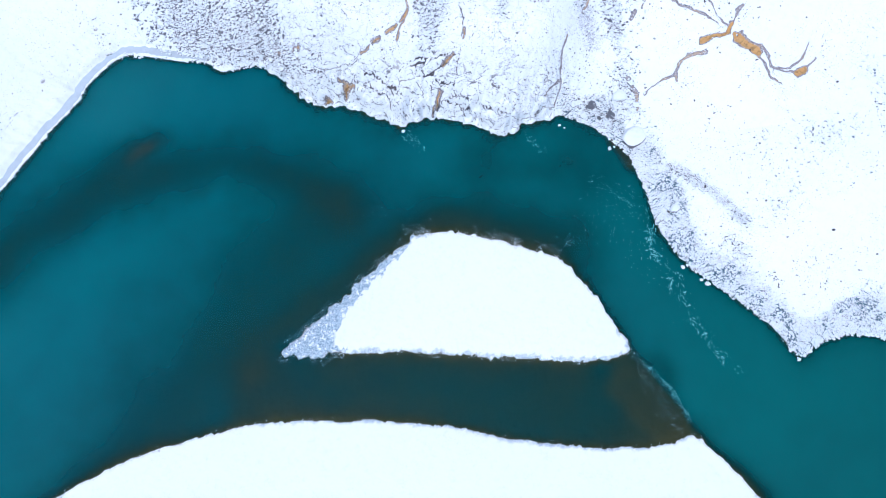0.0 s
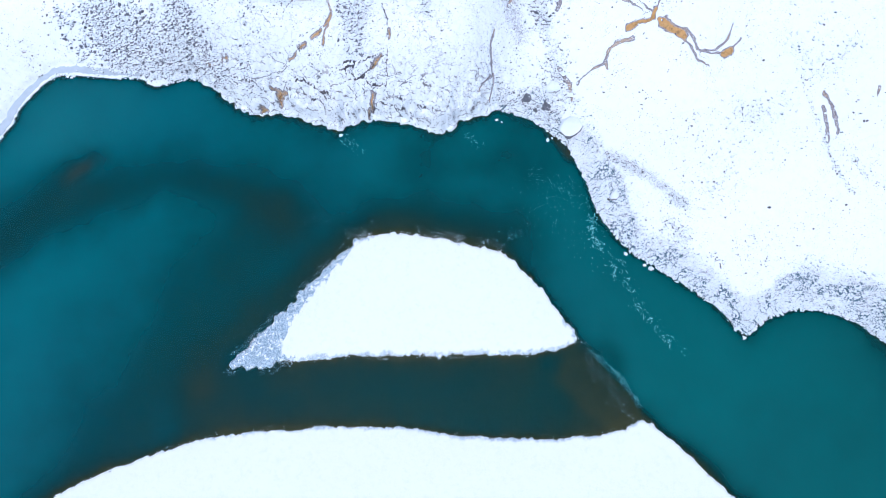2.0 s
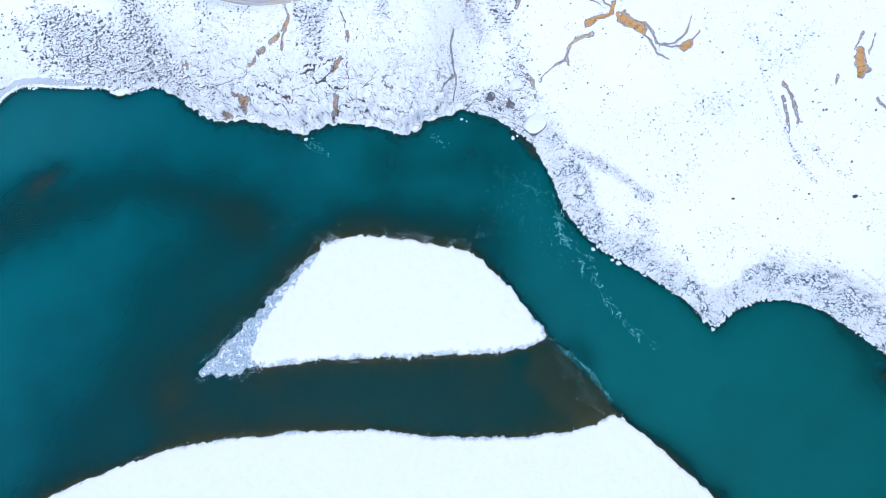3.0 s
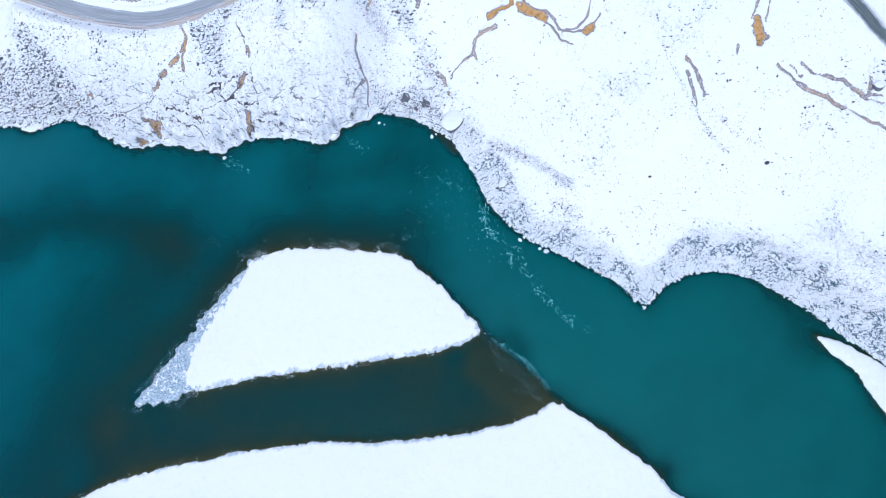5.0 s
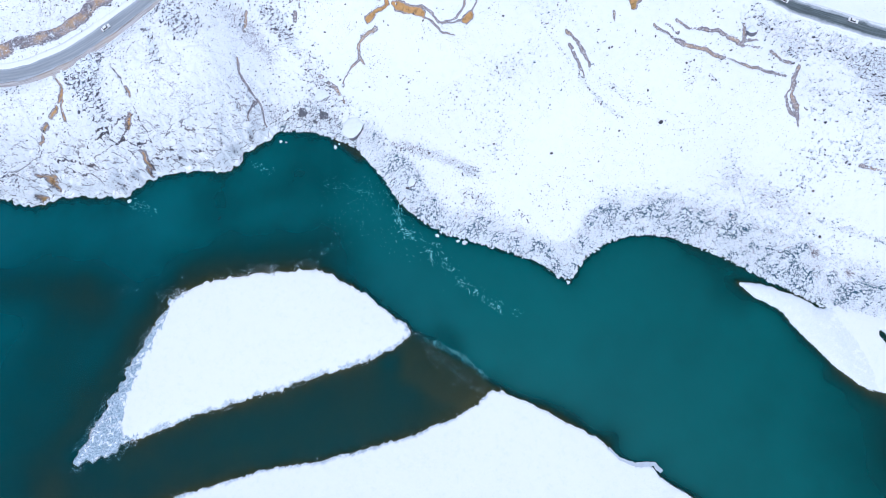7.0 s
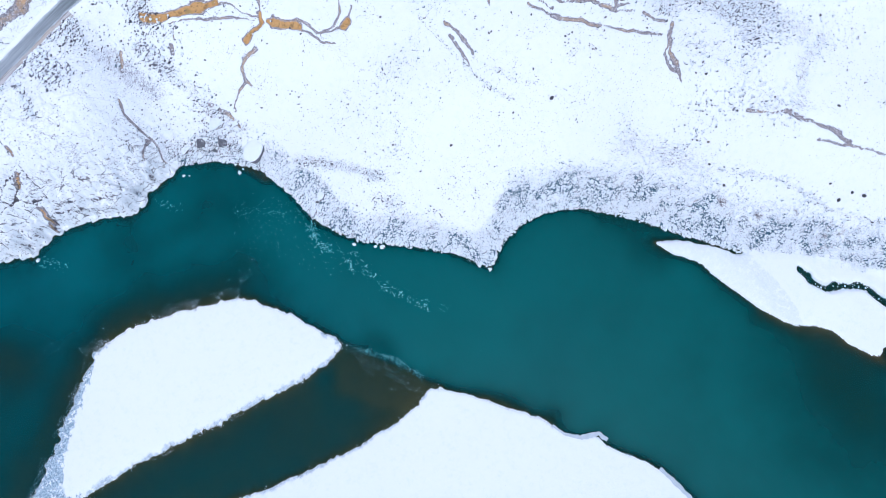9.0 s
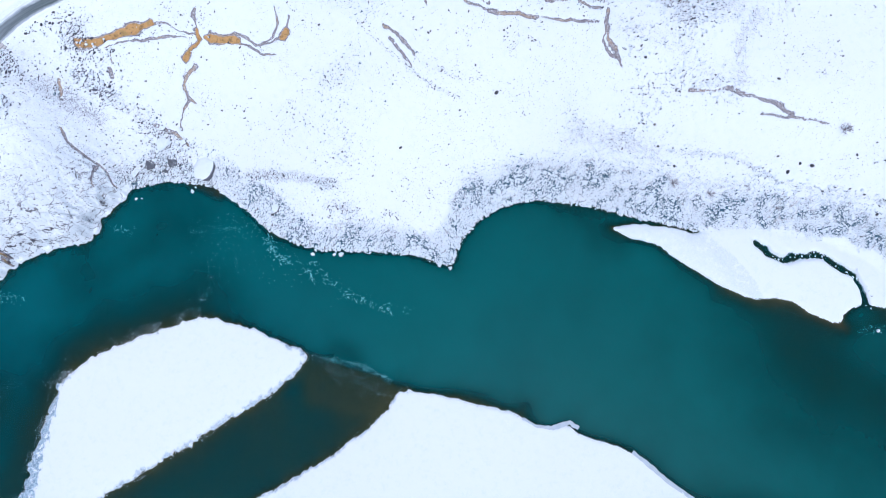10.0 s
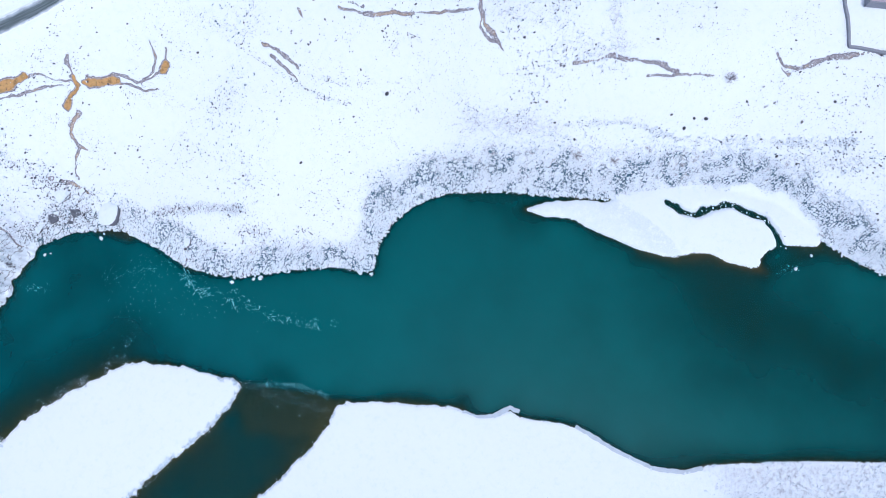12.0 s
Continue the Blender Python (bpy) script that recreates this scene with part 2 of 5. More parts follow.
GROUND, WATER = ground_material(), water_material()
BEACH_STONE = stone_material("beach_stone", (0.012, 0.03, 0.05), (0.07, 0.17, 0.25), 0.84, 0.36)
UPPER_STONE = stone_material("upper_stone", (0.025, 0.028, 0.038), (0.12, 0.12, 0.15), 0.87, 0.50)
SCREE_STONE = stone_material("scree_stone", (0.05, 0.055, 0.075), (0.24, 0.245, 0.30), 0.95, 0.45)
SLOPE_STONE = stone_material("slope_stone", (0.035, 0.038, 0.048), (0.15, 0.15, 0.175), 0.36, 0.5)
BOULDER_STONE = stone_material("boulder_stone", (0.08, 0.085, 0.10), (0.26, 0.26, 0.30), 0.97)
ICE = plain("shore_ice", (0.47, 0.535, 0.61), 0.35, 0, 0.14, 0.35)
def road_material():
    """Wet asphalt with wheel tracks, lost under slush and snow towards its edges; drier and paler in the west."""
    n = Nodes("wet_asphalt")
    across, along_, damp = n.attr("across"), n.attr("along"), n.attr("damp")
    lane = n.tree.nodes.new("ShaderNodeCombineXYZ")
    n.put(lane.inputs[0], n.maths("MULTIPLY", along_, 0.05))
    n.put(lane.inputs[1], n.maths("MULTIPLY", across, 1.3))
    streak = n.noise(1.0, 5, 0.65, 0, lane.outputs[0])
    fine = n.noise(0.9, 5, 0.7)
    pale = n.mix(n.ramp(streak, 0.3, 0.7), (0.25, 0.285, 0.32), (0.35, 0.39, 0.44))
    dark = n.mix(n.ramp(streak, 0.3, 0.7), (0.055, 0.075, 0.082), (0.16, 0.195, 0.21))
    colour = n.mix(damp, pale, dark)
    out = n.maths("ADD", n.maths("ABSOLUTE", across), n.maths("MULTIPLY", n.maths("SUBTRACT", n.noise(0.16, 5, 0.7), 0.5), 3.0))
    out = n.maths("ADD", out, n.maths("MULTIPLY", n.maths("SUBTRACT", streak, 0.5), 1.6))
    out = n.maths("ADD", out, n.maths("MULTIPLY", damp, 0.5))
    colour = n.mix(n.ramp(out, 2.2, 3.6, 0, 0.75), colour, (0.50, 0.55, 0.61))
    colour = n.mix(n.ramp(out, 3.5, 4.5), colour, SNOW)
    n.bump(fine, 0.3, 0.05)
    return n.finish(colour, n.ramp(fine, 0.3, 0.7, 0.4, 0.6))


def verge_material():
    """Trodden gravel, mud and slush drawn out along the road."""
    n = Nodes("gravel_verge")
    lane = n.tree.nodes.new("ShaderNodeCombineXYZ")
    n.put(lane.inputs[0], n.maths("MULTIPLY", n.attr("along"), 0.07))
    n.put(lane.inputs[1], n.maths("MULTIPLY", n.attr("across"), 1.5))
    streak = n.noise(1.0, 6, 0.7, 0, lane.outputs[0])
    colour = n.mix(n.ramp(streak, 0.32, 0.6), (0.24, 0.22, 0.21), (0.55, 0.54, 0.56))
    colour = n.mix(n.ramp(n.noise(0.05, 4), 0.45, 0.6, 0, 0.6), colour, (0.50, 0.43, 0.37))
    out = n.maths("ADD", n.maths("ABSOLUTE", n.maths("ADD", n.attr("across"), 5.0)), n.maths("MULTIPLY", n.maths("SUBTRACT", n.noise(0.25, 5, 0.7), 0.5), 3.5))
    colour = n.mix(n.ramp(out, 1.9, 3.0), colour, n.mix(n.noise(0.7, 5, 0.7), SNOW_BLUE, SNOW))
    n.bump(n.noise(1.5, 5, 0.7), 0.4, 0.1)
    return n.finish(colour, 0.9)


def froth_material():
    n = Nodes("river_froth")
    kind = n.tree.nodes.new("ShaderNodeNewGeometry").outputs["Random Per Island"]
    return n.finish(n.mix(n.ramp(kind, 0.1, 1.25), (0.012, 0.20, 0.23), (0.30, 0.74, 0.77)), 0.5)


ROAD_SURFACE, VERGE, FROTH = road_material(), verge_material(), froth_material()
BANK_SNOW = plain("packed_snow", (0.84, 0.88, 0.92), 0.6, 0, 0.05, 0.6)
TWIG = plain("bare_twigs", (0.27, 0.24, 0.27), 0.85, 0, 0.3, 6.0)
PAINT = plain("white_car_paint", (0.80, 0.82, 0.84), 0.25, 0, 0.03, 1.0)
GLASS_DARK = plain("tinted_glass", (0.02, 0.025, 0.03), 0.08, 0, 0.1, 1.0)
TYRE = plain("tyre_rubber", (0.02, 0.02, 0.02), 0.85, 0, 0.2, 8.0)
CHROME = plain("dull_metal", (0.45, 0.46, 0.48), 0.35, 0.9, 0.1, 5.0)
WALL_STONE = plain("wall_stone", (0.26, 0.27, 0.31), 0.9, 0, 0.35, 1.5)
ROOF_RED = plain("mauve_roof_sheet", (0.40, 0.33, 0.40), 0.6, 0, 0.12, 1.0)
LAMP_RED = plain("red_lens", (0.35, 0.02, 0.02), 0.25, 0, 0.1, 4.0)
LAMP_CLEAR = plain("clear_lens", (0.7, 0.72, 0.72), 0.15, 0, 0.05, 4.0)
SLAB_STONE = stone_material("slab_stone", (0.05, 0.055, 0.07), (0.22, 0.23, 0.27), 0.80, 0.62)
WET_STONE = stone_material("wet_stone", (0.05, 0.045, 0.04), (0.22, 0.19, 0.16), 0.42)
DARK_ROCK_AND_SHADE = stone_material("dark_rock", (0.03, 0.032, 0.04), (0.11, 0.11, 0.13), -0.3, 0.5)
SILL_STONE = stone_material("sill_stone", (0.04, 0.04, 0.035), (0.16, 0.15, 0.12), 0.30)
# ---- the lie of the land ----
# shorelines in plan, metres
NORTH_WEST = [(-3000, -1500), (-620, -330), (-360, -95), (-290, 0), (-255, 48), (-231, 84), (-217, 108), (-196, 135), (-193, 145),
              (-178, 162), (-167, 163), (-150, 160), (-130, 159), (-122, 153), (-116, 155), (-99, 158), (-88, 149), (-75, 138),
              (-64, 132), (-56, 134), (-44, 131), (-26, 125), (-22, 120), (-17, 125), (-3, 127), (14, 124), (23, 122), (30, 117),
              (39, 120), (42, 124), (55, 125), (61, 130), (71, 127), (84, 121)]
NORTH_EAST = [(97, 109), (104, 95), (108, 81), (111, 67), (118, 56), (123, 48), (136, 40), (147, 31), (158, 23), (169, 12), (174, 4), (178, 2),
              (187, 10), (201, 14), (217, 13), (231, 7), (240, 0), (250, -8), (264, -25), (277, -38), (293, -57), (312, -68),
              (335, -90), (350, -115), (355, -140), (358, -163), (366, -182), (390, -235), (430, -310), (640, -520), (3000, -2400)]
ISLAND = [(-55, 3), (-55, 14), (-39, 35), (-24, 52), (-14, 62), (-1, 65), (20, 62), (40, 57), (62, 49), (73, 38), (85, 20), (94, 6),
          (85, 1), (70, -1), (50, 0), (27, 1), (5, 2), (-19, 4), (-38, 3)]
FRINGE = [(-82, 2), (-66, 15), (-52, 29), (-38, 42), (-24, 55), (-14, 64), (0, 60), (-30, 30), (-45, 6), (-59, 0), (-73, 0)]
SOUTH_BAR = [(-3000, -1900), (-640, -420), (-360, -190), (-250, -110), (-183, -65), (-149, -47), (-109, -35), (-85, -30), (-55, -29), (-17, -30), (5, -32),
             (28, -37), (60, -41), (86, -42), (108, -40), (122, -34), (137, -49), (150, -63), (160, -73), (165, -85), (171, -91), (180, -95),
             (181, -101), (194, -116), (199, -126), (203, -142), (210, -161), (219, -172), (233, -180), (262, -206), (295, -238), (400, -345),
             (640, -590), (3000, -2900)]
EAST_BAR = [(254.5, -28), (262, -40), (270, -49), (273, -59), (277, -68.6), (283, -83), (288, -92), (293.6, -100), (300, -103), (306.5, -108), (309, -113), (310.5, -118), (317.5, -129.6), (321, -133),
            (326, -130), (332.5, -130.5), (338, -133), (345, -140), (354, -148.6), (362, -130), (350, -100), (322, -70), (304, -60), (290, -56.5), (285, -49), (274, -39), (263, -31.5)]
BROOK = [(312, -78), (314, -85), (317, -90.5), (324, -93.5), (333, -99), (338, -105), (340, -114), (342.5, -121), (342, -126), (338, -132), (338, -137)]
ICE_ARC = [(293, -55), (296, -65), (298, -77), (299, -89), (299, -96), (297, -108)]  # where smooth ice on the bar meets deep snow
ROAD = [(-900, 330), (-300, 290), (-130, 226), (-70, 187), (-52, 179), (-33, 173), (-10, 175), (12, 182), (36, 192), (70, 206), (100, 204), (130, 194), (155, 188),
        (215, 180), (262, 156), (287, 118), (294, 98), (302, 86), (310, 77), (319, 70), (341, 51), (375, 32), (430, 20), (520, 5), (900, -60)]
# broad swells of the slope: x, y, radius, height
SWELLS = [(-150, 190, 40, 8.8), (-90, 175, 28, 8.5), (-50, 160, 22, 4.3), (-5, 165, 24, 2.4), (30, 150, 22, 1.2), (60, 170, 28, 5.2), (90, 150, 24, 6.2), (90, 190, 30, 4.2), (135, 160, 28, 4.3), (160, 195, 32, 4.7), (200, 130, 32, -5.7), (235, 170, 35, -2.0), (240, 60, 28, 0.5), (270, 90, 26, 4.9), (285, 30, 22, 9.9), (300, 110, 28, 4.5), (330, 55, 28, 7.8), (330, 0, 26, 4.9), (345, -45, 24, 7.9), (385, -60, 26, 2.0), (425, -80, 28, 0.5), (265, 10, 20, 3.8), (180, 60, 30, -5.3)]
LAKE = 0.0
_tables = np.random.RandomState(7).rand(16, 256, 256)


def wave(x, y, size, seed=0):
    """Smooth noise in -1..1 with features about size metres across."""
    tab = _tables[seed % 16]
    u, v = x / size + 37.3 * seed, y / size + 11.7 * seed
    i, j = np.floor(u).astype(int), np.floor(v).astype(int)
    a, b = u - i, v - j
    a, b = a * a * a * (a * (a * 6 - 15) + 10), b * b * b * (b * (b * 6 - 15) + 10)
    i0, i1, j0, j1 = i & 255, (i + 1) & 255, j & 255, (j + 1) & 255
    return 2 * ((tab[i0, j0] * (1 - a) + tab[i1, j0] * a) * (1 - b) + (tab[i0, j1] * (1 - a) + tab[i1, j1] * a) * b) - 1


def fbm(x, y, size, octaves=4, seed=0, gain=0.5):
    total, amp, norm = 0.0, 1.0, 0.0
    for k in range(octaves):
        total = total + amp * wave(x, y, size / 2.03 ** k, seed + 3 * k)
        norm += amp
        amp *= gain
    return total / norm


def ridged(x, y, size, octaves=4, seed=0):
    total, amp, norm = 0.0, 1.0, 0.0
    for k in range(octaves):
        total = total + amp * (1 - 2 * np.abs(wave(x, y, size / 2.1 ** k, seed + 3 * k)))
        norm += amp
        amp *= 0.55
    return total / norm


def step(a, b, v):
    s = np.clip((v - a) / (b - a), 0, 1)
    return s * s * (3 - 2 * s)


def rounded(points, closed, times=1):
    """A polyline with its corners cut."""
    p = np.array(points, float)
    for _ in range(times):
        q = np.vstack([p, p[:1]]) if closed else p
        a, b = q[:-1] * 0.78 + q[1:] * 0.22, q[:-1] * 0.22 + q[1:] * 0.78
        p = np.stack([a, b], 1).reshape(-1, 2)
        if not closed:
            p = np.vstack([points[0], p, points[-1]])
    return p


def line_distance(x, y, line):
    """Distance to a polyline, and how far along it the nearest place is."""
    best, along, run = np.full(x.shape, 1e9), np.zeros(x.shape), 0.0
    for (ax, ay), (bx, by) in zip(line[:-1], line[1:]):
        dx, dy = bx - ax, by - ay
        length = math.hypot(dx, dy)
        if length < 1e-6:
            continue
        s = np.clip(((x - ax) * dx + (y - ay) * dy) / length ** 2, 0, 1)
        d = (x - ax - s * dx) ** 2 + (y - ay - s * dy) ** 2
        near = d < best
        best, along = np.where(near, d, best), np.where(near, run + s * length, along)
        run += length
    return np.sqrt(best), along


def inside(x, y, ring):
    odd = np.zeros(x.shape, bool)
    for (ax, ay), (bx, by) in zip(ring, np.roll(ring, -1, 0)):
        if ay != by:
            odd ^= ((ay > y) != (by > y)) & (x < (bx - ax) * (y - ay) / (by - ay) + ax)
    return odd


def signed(x, y, ring, line=None):
    d = line_distance(x, y, np.vstack([ring, ring[:1]]) if line is None else line)[0]
    return np.where(inside(x, y, ring), d, -d)


NORTH_LINE = rounded(NORTH_WEST + NORTH_EAST, False)
NORTH_RING = np.vstack([NORTH_LINE, [(5000, 5000), (-5000, 5000)]])
SOUTH_LINE = rounded(SOUTH_BAR, False)
SOUTH_RING = np.vstack([SOUTH_LINE, [(5000, -6000), (-5000, -6000)]])
ISLAND_RING, FRINGE_RING, EAST_RING = rounded(ISLAND, True), rounded(FRINGE, True), rounded(EAST_BAR, True)
ROAD_LINE = rounded(ROAD, False, 2)


def zones(x, y):
    """Distances inside each shore (minus: outside) with ragged edges."""
    rag = 1.0 * fbm(x, y, 9, 4, 1) + 1.1 * fbm(x, y, 2.4, 2, 5)
    dn = signed(x, y, NORTH_RING, NORTH_LINE)
    wx = x + 7 * fbm(x, y, 30, 3, 11)
    crag = step(-116, -94, wx) * (1 - step(52, 74, wx)) * step(-40, 0, y)
    dn_edge = dn + rag * (0.8 + 0.5 * crag) + crag * 1.1 * ridged(x, y, 9, 3, 4)
    ds = signed(x, y, SOUTH_RING, SOUTH_LINE) + np.where(x > 165, 0.3, 0.8) * rag
    di = signed(x, y, ISLAND_RING) + 0.95 * rag + 0.8 * fbm(x, y, 1.9, 2, 8)
    df = signed(x, y, FRINGE_RING) + 1.6 * rag
    de = signed(x, y, EAST_RING) + 0.6 * rag
    return dn, dn_edge, crag, ds, di, df, de


def slope_height(x, y, dn, crag):
    """The valley side above the north shore."""
    d = np.maximum(dn, 0)
    talus = 0.25 * np.minimum(d, 14) + 0.62 * np.clip(d - 14, 0, 46) + 0.22 * np.clip(d - 60, 0, 200) + 0.6 * np.clip(d - 260, 0, 900)
    cliff = 6 * step(-1.5, 6, d) + 1.45 * np.clip(d - 1, 0, 24) + 0.12 * np.clip(d - 26, 0, 400) + 0.5 * np.clip(d - 200, 0, 900)
    h = talus * (1 - crag) + cliff * crag
    for sx, sy, r, up in SWELLS:
        h = h + up * np.exp(-((x - sx) ** 2 + (y - sy) ** 2) / (2 * r * r)) * step(4, 22, d)
    return h


# ---- ground, river bed and water ----
# bare gullies in the snow: half width, points
MAIN_GULLY = [
    (2.3, [(89, 183), (94.5, 179), (105, 176.3), (114.5, 174.2)]), (1.2, [(114.5, 174.2), (122, 172.4)]), (0.8, [(122, 172.4), (127.3, 167.8), (131.3, 161.5), (137, 157)]),
    (0.65, [(97.5, 174.5), (108.3, 171.4), (121.4, 165.4), (134.5, 156.8)]), (2.2, [(138.2, 158.6), (136.9, 155.1)]), (1.5, [(135.4, 154.3), (130, 154.2), (124.8, 152.8)]),
    (1.7, [(139.9, 154), (144.3, 149.3), (150.5, 145.6)]), (0.7, [(151.9, 147.9), (155.2, 143.2), (156.9, 139.2), (163.6, 136.5), (170.6, 135.1)]),
    (0.65, [(149.8, 144.6), (154.8, 139.4), (157.6, 133.8), (162, 130.6)]), (1.6, [(169.4, 135.1), (173.2, 136.8)]), (0.7, [(174.4, 137.9), (177.7, 142)])]
SIDE_GULLIES = [
    (0.6, [(175.1, 149.4), (172.3, 142.9), (165.8, 138.2), (158.4, 138.3)]), (0.75, [(138.4, 159.5), (140, 164), (142.4, 166.5)]), (1.3, [(126.9, 148), (120.2, 146.8)]),
    (0.65, [(119.8, 147.1), (117.4, 145), (116.4, 141.4), (116.2, 139.4), (110.3, 138.9), (104.8, 135), (102.6, 133.7)]), (0.6, [(116.2, 139.4), (116.9, 136.6)]),
    (0.6, [(99.9, 174), (96.3, 168.9)]), (1.3, [(93.2, 166.9), (91.8, 164.4)]), (1.0, [(93.9, 141.4), (99, 134.3), (100.5, 127.3)]),
    (0.6, [(60.1, 154.8), (58.5, 148.7), (58.4, 143.4), (59.6, 139.3), (58.7, 131.1)]), (0.7, [(71, 174.1), (67, 165.5)]), (0.6, [(57.9, 139.8), (53.6, 135.6), (52.1, 132.9)])]
EAST_GULLIES = [
    (0.85, [(213.1, 112.3), (215.7, 106.4), (216.4, 101.5), (217.9, 93.2)]), (0.65, [(211.9, 106.2), (213.1, 99.3), (213.5, 89.2)]), (2.1, [(246.9, 122.2), (246.5, 116.5), (245.2, 110)]),
    (0.8, [(248.9, 130), (244.5, 122.3)]), (0.8, [(254.1, 128.3), (249.1, 118.6)]), (0.65, [(236.5, 112), (235, 107.5)]), (0.6, [(250.5, 97.4), (256.6, 88.3)]),
    (1.0, [(257.3, 87.2), (262.4, 81.7), (268.5, 75.3), (275.3, 68.9), (281.8, 62)]), (1.1, [(281.8, 62), (288.5, 55.7), (293.7, 51.9)]), (0.8, [(260, 95.3), (263.2, 91.1), (267.9, 87.5), (273.6, 84.1), (277.7, 78.9)]),
    (1.0, [(277.7, 78.9), (282.6, 72.6), (289, 68.5)]), (0.55, [(255.2, 96.3), (259.3, 89.9)])]
# the first two rows form a dark L-shaped mark beside a boulder
FAR_GULLIES = [
    (1.0, [(286.2, 81.4), (283.7, 74)]), (1.0, [(283.1, 73.9), (289.3, 72.9)]), (0.95, [(292.3, 64.9), (294.8, 59.8), (298.2, 56.5)]), (1.2, [(300.9, 53.8), (295.9, 49.8), (293.1, 42.2), (292.3, 36.4), (291.4, 29.2)]),
    (0.8, [(295.6, 48.8), (291.1, 44.1), (289.7, 36.1), (291.6, 32)]), (0.7, [(313.9, 2.6), (321.7, -3.6)]), (1.15, [(321.7, -3.6), (327.8, -7.2), (333.9, -14.2), (339.8, -21.1), (344.1, -27.3), (347.4, -33.6)]),
    (0.65, [(336.4, -26), (347.2, -35.4), (360.2, -47.7)]), (1.1, [(389, -61), (388.9, -67.5), (393, -73.8), (399.8, -76.9), (405.7, -80.1)]), (1.2, [(405.7, -80.1), (413.9, -86.4), (428, -99)]), (0.8, [(386.9, -67.5), (388.2, -72.1)])]
OCHRE = [0, 1, 4, 5, 6, 9]  # the stretches of the main gully that are bare yellow earth
RUST = [  # ochre streaks on the cliff
    (0.6, [(-18.9, 169.2), (-17.4, 161.7), (-19.2, 157.9)]), (0.9, [(-19.2, 157.9), (-20.9, 155.9)]), (1.1, [(-22.6, 154.3), (-27.1, 151)]), (1.2, [(-30.2, 149.5), (-35.1, 149.4)]), (0.9, [(-36.6, 148.7), (-40.4, 146.8)]),
    (0.55, [(-17.5, 160.1), (-22.8, 148.9)]), (0.9, [(9.6, 152.3), (9.2, 149.5)]), (0.9, [(4.7, 144.6), (-0.6, 141.4)]), (1.3, [(-2.3, 133.9), (-3.8, 130.2)]), (1.0, [(-4.9, 129.9), (-5.8, 126.9)]),
    (1.1, [(-50.8, 138.2), (-52.4, 135.4)]), (1.0, [(-60.4, 134.9), (-65.6, 131.5)]), (0.6, [(-54.4, 140.3), (-46.3, 137.5)]), (0.9, [(-86.5, 155.4), (-78.6, 153.2), (-72.9, 152.3)])]
RIFTS = [  # dark joints of the cliff: half width, points
    (0.5, [(7.1, 164.3), (9, 157.8), (8.2, 148.1), (7.8, 145.2), (2.1, 143.8), (-2.8, 141), (-8.3, 138.1)]), (0.4, [(7.8, 145.2), (5.9, 140), (4.8, 135.6)]), (0.5, [(-17, 140.3), (-10.1, 142.5), (-7.4, 144.3)]),
    (0.5, [(-11.8, 140.3), (-9.4, 137.9), (-4.9, 138.7), (-3, 136.2), (4.5, 137)]), (0.5, [(-7.3, 135.3), (-6.4, 133)]), (0.4, [(-31.1, 137.4), (-24.6, 133.3), (-19.9, 129.3)]),
    (0.5, [(-38.5, 138.8), (-34.6, 134.7), (-28.1, 131.5), (-28.2, 128.8), (-25, 123.5)]), (0.45, [(-53.6, 135.7), (-48.4, 133.6), (-37.2, 129.7), (-32.7, 126.8), (-26.4, 121.1)]), (0.45, [(-22.5, 125.6), (-21, 122.2), (-14.9, 123.5)])]
JOINTS = [
    (0.45, [(-66, 144.4), (-61, 142.4), (-57.2, 139.1)]), (0.45, [(-81, 144.2), (-74.6, 138.2), (-69.7, 133.8)]), (0.4, [(15.6, 144.6), (19.5, 143.8)]), (0.5, [(-99.4, 163.8), (-94.4, 161), (-93.3, 158.5), (-99.3, 157)]),
    (0.4, [(-97.1, 157.4), (-93.6, 156.3), (-88.9, 155.1)]), (0.4, [(-76.2, 148.4), (-69.2, 145), (-60.8, 141.9)]), (0.4, [(-74.4, 139.9), (-67.7, 136.6), (-63.3, 135.5)]),
    (0.55, [(-39.8, 141), (-33.3, 139.4), (-27.7, 135.5), (-25.4, 129.7), (-21.3, 126.1)]), (0.4, [(-34.4, 139.1), (-24, 133.9)]), (0.5, [(-19.3, 124.5), (-11.1, 125.6), (-3.9, 128.8), (-2.7, 130.2)])]
CREVICES = [
    (0.45, [(2.9, 134.2), (7.2, 130.7), (10, 126.9), (12.9, 124.5)]), (0.5, [(18.6, 127.2), (19.7, 123.5), (15.2, 124.9)]), (0.4, [(19.1, 122.8), (24.4, 117.4)]), (0.4, [(2.5, 132.8), (9.6, 130.8), (17.5, 128.8), (25.8, 125.8)]),
    (0.45, [(-0.3, 132), (7.8, 129.6), (14.8, 126.4), (18.6, 125.4)]), (0.4, [(-1.5, 136.7), (6.4, 136.3), (6.9, 137.3)]), (0.4, [(-18.2, 137.6), (-12.7, 138.1), (-7.1, 138.7), (-4.3, 140.1)]),
    (0.4, [(-22.3, 139.9), (-13.5, 143.3), (-2.6, 143.5), (6, 146.9), (6.9, 150.2)]), (0.6, [(60.1, 154.8), (58.5, 148.7), (59.6, 139.3), (58.7, 131.1)])]
